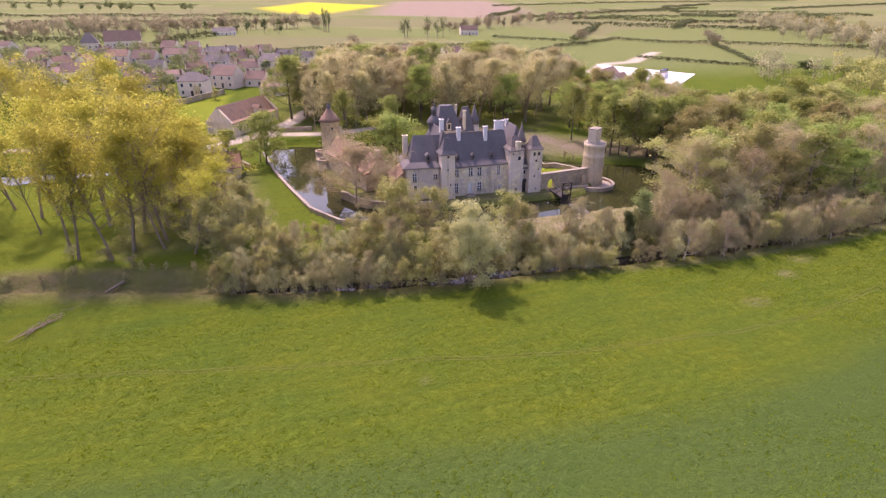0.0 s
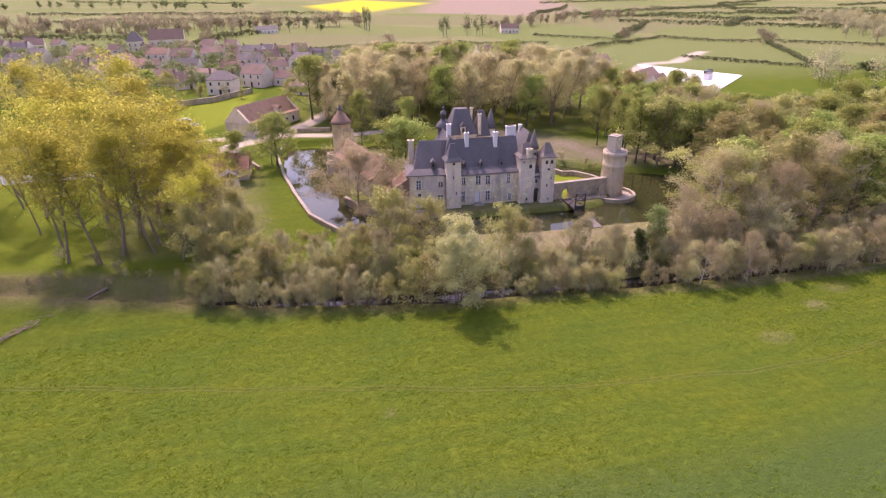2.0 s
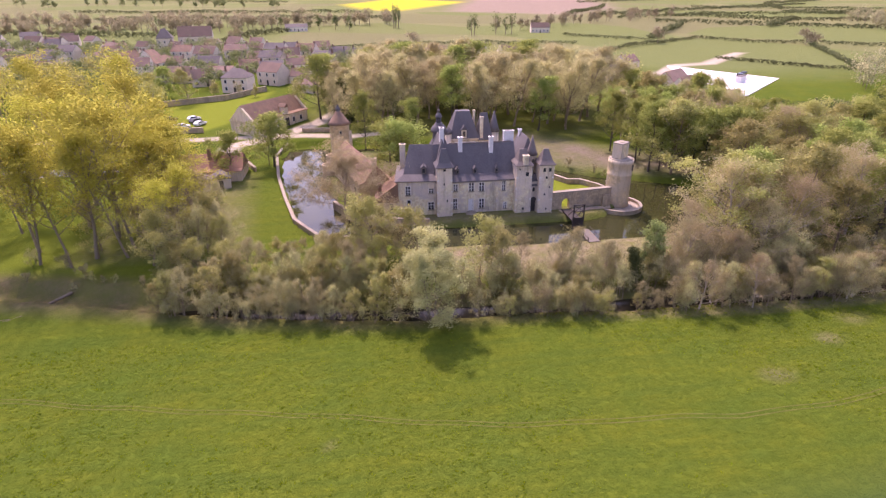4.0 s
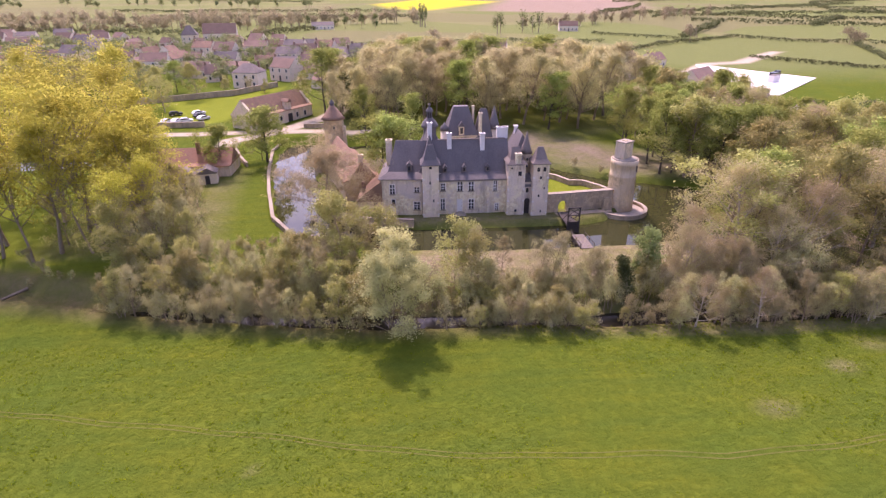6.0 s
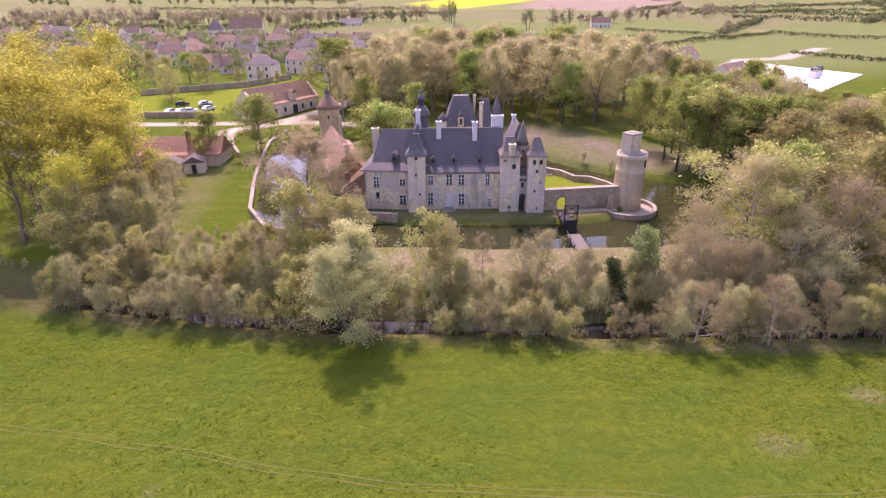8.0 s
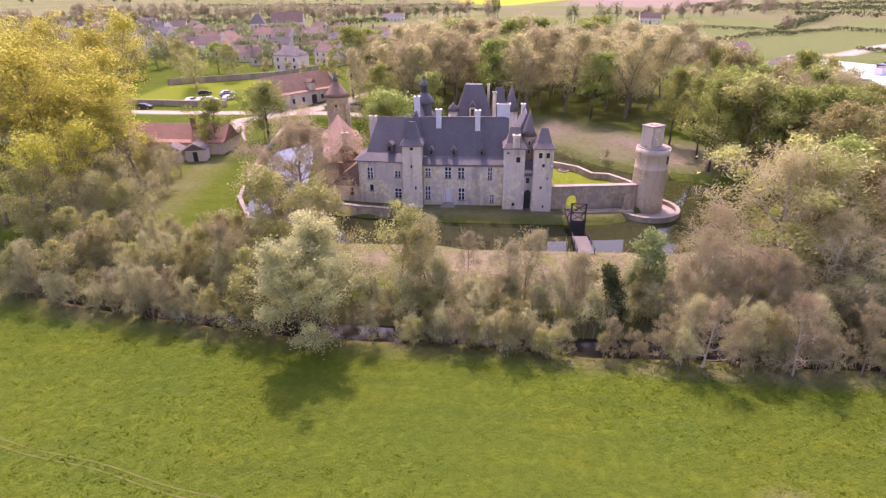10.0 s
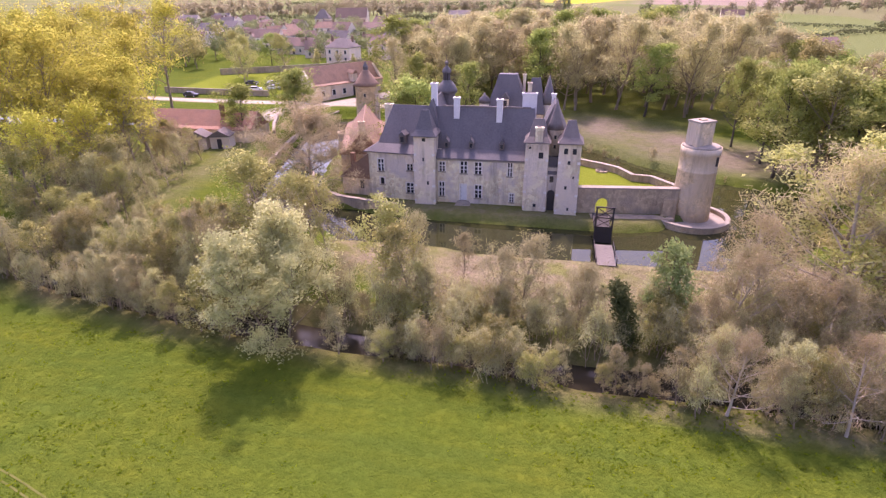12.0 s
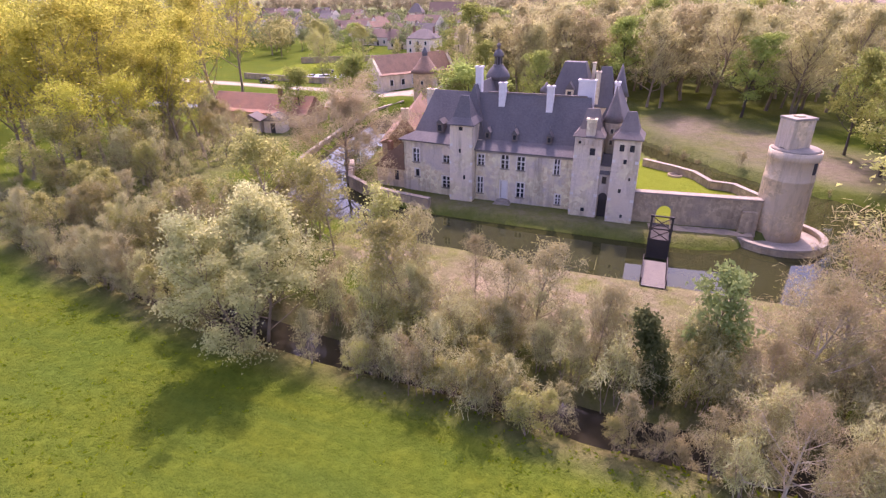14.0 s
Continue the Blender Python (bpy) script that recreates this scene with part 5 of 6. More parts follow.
# trees and bushes along the river
G = "riverside trees"
x = -95.0
while x < 165:
    ry = river_y(x)
    for side in (-1, 1):
        if 23 < x < 34 and side < 0 and RNG.random() < 0.6:
            continue
        if side < 0 and (33.5 < x < 36 or 53 < x < 56 or x < -13):
            continue
        if x < -13 and RNG.random() < 0.5:
            continue
        if -13 < x < 22 and RNG.random() < 0.6:
            plant(pick([("bud", 4), ("olive", 3)]), x, ry + side * RNG.uniform(1.9, 3.0), RNG.uniform(5.5, 10) * (0.8 if side < 0 else 1.0), G)
        kind = pick([("bush", 5), ("bud", 3), ("olive", 1), ("bushgreen", 1)])
        plant(kind, x + RNG.uniform(-0.6, 0.6), ry + side * RNG.uniform(1.7, 3.3), RNG.uniform(2.8, 5.2) * (0.45 if x < -13 else 1.0 if side < 0 else 1.25), "riverside bushes")
    if RNG.random() < 0.30 and not 20 < x < 37 and x > -12:
        plant(pick([("bud", 3), ("olive", 1)]), x, ry - RNG.uniform(2.2, 3.0), RNG.uniform(5, 7.5), G)
    x += RNG.uniform(1.25, 1.95) if x > -24 else RNG.uniform(2, 3)
for x, y in scatter([(-13, 87), (0, 84), (14, 81), (22, 82), (24, 92), (10, 97), (-6, 102), (-14, 97)], 3.8, 5):
    plant(pick([("bud", 4), ("olive", 5), ("bush", 1), ("olivebig", 1)]), x, y, RNG.uniform(6.5, 11.5) if RNG.random() < 0.75 else RNG.uniform(4, 6), G)
for x, y in scatter([(-110, 106), (-70, 98.5), (-40, 94), (-24, 90), (-24, 97), (-45, 102), (-110, 114)], 9.0, 51):
    plant(pick([("bush", 6), ("bushgreen", 1)]), x, y, RNG.uniform(2.0, 3.6), "riverside bushes")
for x, y in scatter([(36, 79.2), (54, 78), (70, 78.2), (72, 82), (60, 81.5), (38, 82)], 1.95, 6):
    plant(pick([("bud", 6), ("olive", 2.5), ("bush", 3)]), x, y, RNG.uniform(3.8, 6.8), G)
for x, y, h, kind in ((45.5, 80, 8.5, "bud"), (48.6, 81.5, 9.0, "bud"), (42, 86, 6, "bud"), (38, 80, 10, "olive"), (34.6, 82.5, 11, "olive"), (36.3, 84, 9, "bud"),
                      (17, 91, 10.5, "olive"), (18.5, 88.5, 11.5, "olivebig"), (-20, 112, 9, "bud"), (-24, 122, 10, "bud"), (-16, 121, 8, "olive"), (-28, 128, 10, "bare"), (26, 88, 10, "olive"),
                      (61.2, 79.6, 10, "maple"), (57.8, 77.6, 8.0, "ivytree"), (50.3, 71.6, 3.6, "bushgreen"), (47, 72.3, 3.0, "bush"), (53.5, 79, 7.5, "bud"),
                      (66.5, 80.5, 9.5, "bud"), (70, 83, 10.5, "bare"), (72, 78.5, 9, "bud"), (29, 80.5, 8, "bud"), (23, 80, 8, "olive")):
    plant(kind, x, y, h, G)
for k in range(17):
    bx_ = 35.8 + 1.25 * k
    if not 53 < bx_ < 55.5:
        plant(pick([("bush", 3), ("bud", 4), ("olive", 1)]), bx_, river_y(bx_) - RNG.uniform(1.3, 2.4), RNG.uniform(3.2, 5.2), "riverside bushes")
plant("willow", 27.0, 75.8, 13.4, G, wide=1.05)
plant("bigbare", 13.8, 112.0, 12.5, G, wide=1.4)
plant("bushgreen", 25.0, 73.6, 4.5, "riverside bushes")

for x, y in scatter([(-32, 102), (-14, 97), (-8, 97), (-8.5, 108), (-13, 128), (-28, 130)], 5.2, 52):
    plant(pick([("bud", 5), ("bare", 2), ("olive", 3)]), x, y, RNG.uniform(4.5, 9), G)

# woods east of the moat
for x, y in scatter([(73, 78), (100, 78.5), (135, 86), (175, 100), (175, 150), (112, 142), (97, 130), (95, 116), (88, 103), (80, 95)], 7.4, 8):
    plant(pick([("olivebig", 6), ("green", 4), ("bare", 4), ("parkbud", 0.6)]), x, y, RNG.uniform(9.5, 16), "woodland east of the moat", wide=1.2)
for x, y in scatter([(73, 76.8), (100, 77), (125, 82), (150, 90), (150, 95), (100, 80.5), (74, 80)], 3.6, 9):
    plant(pick([("bud", 4), ("bush", 4), ("bare", 2)]), x, y, RNG.uniform(4.5, 9.5), "woodland east of the moat")
for x, y, h, kind in ((86, 137, 16, "parkgreen"), (92, 131, 15, "green"), (90, 143, 16, "parkgreen"), (97, 139, 16, "olivebig"), (84, 148, 16, "parkgreen"), (98, 125, 14, "olivebig"), (88.5, 129.5, 15, "parkgreen"), (94, 124.5, 15, "green")):
    plant(kind, x, y, h, "woodland east of the moat")
for x, y in scatter([(60, 70.6), (92, 70.4), (110, 72), (110, 74), (92, 73), (60, 72.8)], 2.5, 61):
    plant(pick([("bud", 4), ("bush", 3), ("bare", 3)]), x, y, RNG.uniform(4.5, 8), "woodland east of the moat")
for x, y in scatter([(63, 77.2), (84, 77), (84, 82), (68, 81)], 3.0, 62):
    plant(pick([("bud", 4), ("bare", 2)]), x, y, RNG.uniform(6, 9.5), "woodland east of the moat")
plant("olivebig", 77.2, 87.5, 15.0, "woodland east of the moat", 0, wide=1.35)
for x, y in scatter([(99, 134), (112, 143), (140, 148), (150, 165), (128, 182), (112, 192), (100, 185), (86, 165), (84, 155), (95, 146)], 8.0, 10):
    plant(pick([("parkgreen", 5), ("parkbud", 1.5), ("olivebig", 4), ("green", 4)]), x, y, RNG.uniform(12.5, 17) if x < 122 else RNG.uniform(8, 11), "woodland east of the moat")

for x, y, h, kind in ((85.5, 129, 17, "parkgreen"), (94.5, 121, 16.5, "parkgreen"), (96, 112, 15, "olivebig"), (102, 128, 14.5, "green"), (110, 131, 14, "green"), (90, 126.5, 17, "olivebig")):
    plant(kind, x, y, h, "woodland east of the moat", wide=1.35)

# park behind the castle
for x, y in scatter([(3, 184), (22, 181), (48, 178), (66, 172), (86, 172), (104, 190), (96, 215), (60, 238), (20, 236), (2, 215)], 8.0, 11):
    plant(pick([("parkbud", 7), ("parkgreen", 2.2)]), x, y, RNG.uniform(15.5, 22), "park trees behind the castle", wide=1.45)
for x, y, h, kind in ((26.2, 130, 14, "green"), (23.6, 133.5, 13, "green"), (30, 160, 15, "parkgreen"), (18, 166, 16, "parkgreen"), (10, 178, 17, "parkbud"), (14, 190, 15, "fir"), (8, 200, 18, "parkbud"),
                      (-5, 147.5, 13, "green"), (-13.5, 139.5, 11, "green"), (-6.5, 149, 12, "olive"), (-3, 203, 12, "parkbud"), (-50, 205, 12, "olive"), (-54, 214, 13, "olivebig"), (-46, 226, 12, "olivebig"),
                      (-66, 228, 13, "olivebig"), (-58, 240, 11, "green"), (-30, 238, 6, "bush"), (-24, 236, 5, "bushgreen"), (-40, 240, 6, "bushgreen")):
    plant(kind, x, y, h, "park and garden trees", wide=1.3 if kind == "green" else 1.0)

for x, y in along([(53, 146), (58, 141.5), (66, 135), (73.5, 128.5), (83, 124.5)], 3.6, 0.5, 31):
    plant(pick([("bush", 3), ("bud", 1)]), x, y + 1.2, RNG.uniform(1.2, 2.6), "bushes behind the moat")
log = thing("fallen_tree", -31.8, 82.8, 0.0, 0, "brown fallen tree lying across the meadow edge", "fallen tree")
lr = np.random.default_rng(9)
axis_ = np.array([9.2, 11.0, 0.0])
segs = [[*(axis_ * -0.5), *(axis_ * 0.1), 0.09, 0.17], [*(axis_ * 0.1), *(axis_ * 0.5 + [0, 0, 0.5]), 0.17, 0.26]]
segs = [[a, b, c + 0.35, d, e, f + 0.35, r0, r1] for a, b, c, d, e, f, r0, r1 in segs]
for k in range(120):
    q = lr.uniform(-0.55, 0.25)
    s_ = axis_ * q + lr.normal(size=3) * [0.35, 0.35, 0.15] + [0, 0, 0.4]
    e_ = s_ - unit(axis_[None])[0] * lr.uniform(0.6, 2.4) + lr.normal(size=3) * [0.7, 0.7, 0.3]
    e_[2] = max(0.05, e_[2])
    segs.append([*s_, *e_, 0.05, 0.015])
lo_ = new("trunk", mesh_of("trunk", [tubes(np.array(segs), 5)], BARK))
lo_.parent = log

# rough grass tufts on the meadow
tr = np.random.default_rng(77)
n = 26000
tx, ty = tr.uniform(-75, 125, n), 73.5 - 80 * tr.uniform(0, 1, n) ** 1.15
keep = (wave(tx, ty, 4.3, 5) + wave(tx, ty, 11, 6) + tr.normal(size=n) * 0.5 > 0.0) & (ty < np.interp(tx, [q[0] for q in RIVER], [q[1] for q in RIVER]) - 2.5)
tx, ty = tx[keep], ty[keep]
tz = land(tx, ty)
n = len(tx)
blades = []
for k in range(3):
    a = tr.uniform(0, 6.28, n)
    w, hgt = tr.uniform(0.08, 0.2, n), tr.uniform(0.05, 0.16, n)
    dx, dy = np.cos(a) * w, np.sin(a) * w
    ox, oy = tr.normal(size=n) * 0.12, tr.normal(size=n) * 0.12
    blades.append(np.stack([np.stack([tx + ox - dx, ty + oy - dy, tz - 0.03], -1), np.stack([tx + ox + dx, ty + oy + dy, tz - 0.03], -1), np.stack([tx + ox * 2 + tr.normal(size=n) * 0.1, ty + oy * 2 + tr.normal(size=n) * 0.1, tz + hgt], -1)], 1).reshape(-1, 3))
bv = np.concatenate(blades)
LEAF_GRASS = foliage("meadow_tuft", (0.20, 0.25, 0.008), (0.13, 0.20, 0.008), 0.5, 0.0, 0.0)
tagged(new("grass", mesh_of("grass", [(bv, np.arange(len(bv)).reshape(-1, 3))], LEAF_GRASS)), "rough green grass tufts over the meadow", "grass", kind="stuff")

# dry stalks and clods on the bare bank
n = 9000
dx_, dy_ = tr.uniform(18, 88, n), tr.uniform(80, 98, n)
keep = inside(dx_, dy_, BANK_BARE) & (wave(dx_, dy_, 2.7, 2) + tr.normal(size=n) * 0.6 > 0)
dx_, dy_ = dx_[keep], dy_[keep]
cc = np.column_stack([dx_, dy_, land(dx_, dy_) + tr.uniform(0.0, 0.16, len(dx_))])
LEAF_DRY = foliage("dry_bank_growth", (0.40, 0.33, 0.19), (0.25, 0.25, 0.09), 0.4, 0.0, 0.0)
tagged(new("dry_brush", mesh_of("dry_brush", [leaf_quads(tr, cc, 0.13)], LEAF_DRY)), "dry stalks and weeds over the bare bank", "dry growth", kind="stuff")

# worn cattle track across the meadow
TRACK = [(-70, 73), (-45, 68), (-30, 65), (-9, 61), (8, 57), (24, 54), (40, 51.3), (57, 50), (74, 51), (90, 54), (130, 66)]
pts = []
for (x0, y0), (x1, y1) in zip(TRACK, TRACK[1:]):
    m_ = int(math.hypot(x1 - x0, y1 - y0) / 0.8)
    pts += [(x0 + (x1 - x0) * k / m_, y0 + (y1 - y0) * k / m_) for k in range(m_)]
pa = np.array(pts)
pa[:, 1] += 0.35 * np.sin(pa[:, 0] / 6.1) + 0.12 * np.sin(pa[:, 0] / 1.9)
SOIL = surface("trodden_soil", (0.115, 0.125, 0.028), (0.07, 0.10, 0.012), (0.17, 0.16, 0.06), coarse=0.35, fine=3.0, stain=1.0, rough=1.0, spec=0.03)
track = thing("cattle_track", pa[0, 0], pa[0, 1], 0, 0, "narrow trodden cattle track across the meadow", "path", kind="structure")
for off in (-0.3, 0.3):
    l_, r_ = band([(a, b + off) for a, b in pa.tolist()], 0.07)
    lv = [(a - pa[0, 0], b - pa[0, 1], float(z_) + 0.02) for (a, b), z_ in zip(l_, land([q[0] for q in l_], [q[1] for q in l_]))]
    rv = [(a - pa[0, 0], b - pa[0, 1], float(z_) + 0.02) for (a, b), z_ in zip(r_, land([q[0] for q in r_], [q[1] for q in r_]))]
    m_ = bpy.data.meshes.new("rut")
    m_.from_pydata(lv + rv, [], [(i, len(lv) + i, len(lv) + i + 1, i + 1) for i in range(len(lv) - 1)])
    m_.materials.append(SOIL)
    o_ = new("rut", m_)
    o_.parent = track


# ---- fields: hedges, tree lines, far woods ----
def hedge(line, tall, wide, material, label, seed, density=6.0, size=0.9, name="hedgerow", kind="stuff", bumps=0.5):
    rng = np.random.default_rng(seed)
    pts = []
    for (x0, y0), (x1, y1) in zip(line, line[1:]):
        L = math.hypot(x1 - x0, y1 - y0)
        n = int(L * density)
        t = rng.uniform(0, 1, n)
        pts.append(np.stack([x0 + (x1 - x0) * t, y0 + (y1 - y0) * t], -1) + rng.normal(size=(n, 2)) * wide * 0.4)
    p = np.concatenate(pts)
    hh = tall * (1 + bumps * np.clip(wave(p[:, 0], p[:, 1], 4.0, seed) + wave(p[:, 0], p[:, 1], 13.0, seed + 1), -1.2, 1.6) * 0.6)
    z = land(p[:, 0], p[:, 1]) + hh * np.sqrt(rng.uniform(0, 1, len(p)))
    m = mesh_of(name, [leaf_quads(rng, np.column_stack([p, z]), size)], material)
    return tagged(new(name, m), label, "hedge", kind=kind)


def far_trees(places, label, seed, material, name="tree_line", lo=9, hi=15, quads=230, size=1.0, slim=0.30):
    """Distant trees: a tapered stem, a few limbs and a crown of loose facets each."""
    rng = np.random.default_rng(seed)
    stems, crowns, mids = [], [], []
    quads, size = int(quads * 1.7), size * 0.72
    for x, y in places:
        H = rng.uniform(lo, hi)
        z = ground_z(x, y)
        R = H * slim * rng.uniform(0.8, 1.2)
        base = np.array([x, y, z])
        segs = [[*base, *(base + [0, 0, H * 0.75]), H * 0.022, H * 0.007]]
        lobes = []
        for _ in range(7):
            a, f = rng.uniform(0, 6.28), rng.uniform(0.35, 0.95)
            w = R * math.sin(math.pi * min(0.92, f)) ** 0.5
            e = base + [math.cos(a) * w * 0.7, math.sin(a) * w * 0.7, H * f]
            segs.append([*(base + [0, 0, H * f * 0.6]), *e, H * 0.008, H * 0.003])
            lobes.append(e)
        stems.append(np.array(segs))
        lobes = np.array(lobes)
        c = lobes[rng.integers(0, len(lobes), quads)] + rng.normal(size=(quads, 3)) * [R * 0.33, R * 0.33, H * 0.085]
        crowns.append(c)
        mids.append(np.repeat((base + [0, 0, H * 0.5])[None], quads, 0))
    allc = np.concatenate(crowns)
    top = tagged(new(name), label, "trees", kind="stuff")
    a = new("stems", mesh_of("stems", [tubes(np.concatenate(stems), 4)], BARK))
    b = new("crowns", mesh_of("crowns", [leaf_quads(rng, allc, size)], material))
    rounded(b.data, np.concatenate(mids), np.array([1.0, 1.0, 1.3]), 0.55)
    a.parent = b.parent = top
    return top


HEDGES = [
    [(138, 327), (204, 382), (270, 424), (290, 386), (322, 372)], [(318, 364), (274, 285), (258, 256)], [(213, 306), (233, 280), (256, 258)],
    [(183, 473), (207, 436), (229, 419)], [(-84, 464), (-62, 530), (-29, 598)], [(-62, 421), (2, 394), (53, 424), (166, 397)],
    [(424, 762), (479, 614)], [(628, 800), (721, 600)], [(336, 619), (440, 520), (557, 415)],
]
HEDGES_2 = [
    [(-619, 1697), (-155, 1513)], [(-420, 1000), (-150, 930), (20, 900)], [(-300, 780), (-60, 760), (60, 740)], [(1002, 997), (1605, 1221)], [(330, 700), (520, 760), (820, 700)],
    [(182, 193), (198, 171)], [(600, 1000), (900, 820)], [(258, 256), (330, 210), (420, 160)], [(322, 372), (420, 300)], [(230, 419), (336, 560)], [(479, 614), (573, 588)],
    [(-500, 620), (-260, 560), (-110, 500)], [(330, 760), (470, 860), (640, 960), (900, 1100)], [(628, 800), (760, 760), (900, 700)], [(500, 1300), (1000, 1500), (1700, 1600)],
    [(300, 800), (420, 980), (480, 1100)], [(700, 900), (850, 1150), (1100, 1300)], [(400, 520), (520, 640)],
]
for i, line in enumerate(HEDGES + HEDGES_2):
    far = max(p[1] for p in line)
    hedge(line, 2.2 + (far > 500) * 2.0, 1.3 + far / 420, LEAF_HEDGE, "dark field hedge across the pastures", 200 + i, 11 if far < 500 else 6, 0.85 if far < 500 else 1.6)
hedge([(170, 196), (196, 176), (214, 160)], 2.0, 1.5, LEAF_DARK, "clipped dark garden hedge", 240, 14, 0.5, "garden_hedge")
hedge([(-70, 344), (-56, 340)], 2.2, 1.6, LEAF_DARK, "clipped dark garden hedge", 241, 16, 0.7, "garden_hedge", bumps=0.2)
hedge([(-112, 372), (-92, 362)], 3.2, 2.4, LEAF_DARK, "row of dark clipped yews", 242, 14, 0.8, "garden_hedge", bumps=1.0)

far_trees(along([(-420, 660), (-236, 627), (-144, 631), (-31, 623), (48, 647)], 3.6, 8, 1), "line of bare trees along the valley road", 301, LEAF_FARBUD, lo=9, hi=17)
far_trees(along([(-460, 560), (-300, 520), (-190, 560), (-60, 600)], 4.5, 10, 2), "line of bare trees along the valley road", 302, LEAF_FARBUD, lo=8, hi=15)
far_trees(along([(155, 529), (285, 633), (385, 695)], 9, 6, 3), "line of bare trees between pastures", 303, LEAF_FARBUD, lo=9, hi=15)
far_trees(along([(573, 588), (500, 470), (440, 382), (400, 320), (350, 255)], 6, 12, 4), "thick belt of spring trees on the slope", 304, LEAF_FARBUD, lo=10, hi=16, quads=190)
far_trees(along([(610, 600), (520, 460), (460, 372), (410, 300)], 8, 12, 5), "thick belt of spring trees on the slope", 305, LEAF_OLIVE, lo=9, hi=14)
far_trees(along([(-900, 1300), (-500, 1250), (-100, 1150)], 22, 40, 8), "woods on the far hillside", 308, LEAF_FAR, lo=12, hi=18, quads=120, size=2.2)
far_trees([(109, 487), (131, 494), (139, 492), (144, 491), (112, 490)], "dark ivy-hung trees in the pasture", 310, LEAF_DARK, lo=14, hi=18, quads=150, slim=0.2)
far_trees([(50.5, 583), (52.5, 585), (55, 582)], "pair of tall dark poplars", 311, LEAF_FAR, lo=20, hi=23, slim=0.09)
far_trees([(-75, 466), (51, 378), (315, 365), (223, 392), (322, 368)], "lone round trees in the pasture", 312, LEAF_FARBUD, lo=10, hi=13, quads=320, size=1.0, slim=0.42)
far_trees([(-20, 570), (-5, 575), (8, 566), (-170, 600), (-60, 612)], "dark evergreen trees by the farm", 313, LEAF_DARK, lo=10, hi=14, slim=0.25)
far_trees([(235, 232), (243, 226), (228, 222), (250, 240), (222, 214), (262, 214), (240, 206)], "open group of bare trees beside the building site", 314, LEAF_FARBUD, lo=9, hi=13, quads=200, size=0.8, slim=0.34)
far_trees([(205, 186), (214, 182), (262, 232), (268, 236)], "dark evergreen bushes by the garden", 315, LEAF_DARK, lo=5, hi=8, quads=260, size=0.9, slim=0.45)
far_trees(scatter([(280, 230), (330, 180), (420, 120), (420, 60), (300, 90), (220, 140), (210, 165)], 15, 12), "scattered spring trees on the eastern slope", 316, LEAF_OLIVE, lo=7, hi=12, quads=260, size=1.0, slim=0.4)

# ---- village ----
VILLAGE_ROOFS = [TILE_DULL, TILE_DULL, TILE, SLATE_OLD, TILE_DULL]


def cottage(x, y, rz, w, d, eave, rise, roof=0, hip=0.0, name="village_house", label="cream village house with brown tile roof", stories=1, chimneys=1, door=True):
    """A house: walls, roof, chimney, door and windows on both long sides."""
    z = ground_z(x, y)
    h = thing(name, x, y, z, rz, label, "house", "village houses")
    part("wall", box(-w / 2, w / 2, -d / 2, d / 2, -0.8, eave), RENDER_WALL, h)
    if not hip:
        for sx in (-1, 1):
            bm = bmesh.new()
            xs = sorted((sx * (w / 2 + 0.02), sx * (w / 2 - 0.3)))
            pts = [(-d / 2, eave), (d / 2, eave), (0, eave + rise)]
            poly_solid(bm, [(xs[0], a, b) for a, b in pts], [(xs[1], a, b) for a, b in pts])
            bmesh.ops.recalc_face_normals(bm, faces=bm.faces)
            part("gable", bm, RENDER_WALL, h)
    part("roof", wedge_roof(-w / 2, w / 2, -d / 2, d / 2, eave, eave + rise, hip, hip, 0.25 if hip else 0.0), VILLAGE_ROOFS[roof % 5], h)
    for k in range(chimneys):
        cx = (w / 2 - 0.7) * (1 if k else -1)
        c = part("chimney", box(cx - 0.35, cx + 0.35, -0.3, 0.3, eave + rise * 0.6, eave + rise + 0.9), TILE, h)
        part("cap", box(cx - 0.42, cx + 0.42, -0.37, 0.37, eave + rise + 0.9, eave + rise + 1.02), COPING, c)
    n = max(2, int(w / 3.2))
    for s in range(stories):
        for k in range(n):
            wx = -w / 2 + w * (k + 0.5) / n
            z0 = 0.9 + 2.7 * s
            if z0 + 1.3 > eave:
                continue
            for face in (-1, 1):
                if door and s == 0 and k == n // 2:
                    y0, y1 = sorted((face * (d / 2 - 0.05), face * (d / 2 + 0.04)))
                    part("door", box(wx - 0.5, wx + 0.5, y0, y1, 0.0, 2.1), DOOR_WOOD, h)
                    continue
                y0, y1 = sorted((face * (d / 2 - 0.05), face * (d / 2 + 0.05)))
                f = part("window", box(wx - 0.55, wx + 0.55, y0, y1, z0 - 0.1, z0 + 1.35), FRAME_PAINT, h)
                y0, y1 = sorted((face * (d / 2), face * (d / 2 + 0.07)))
                part("pane", box(wx - 0.4, wx + 0.4, y0, y1, z0, z0 + 1.25), GLASS, f)
    return h


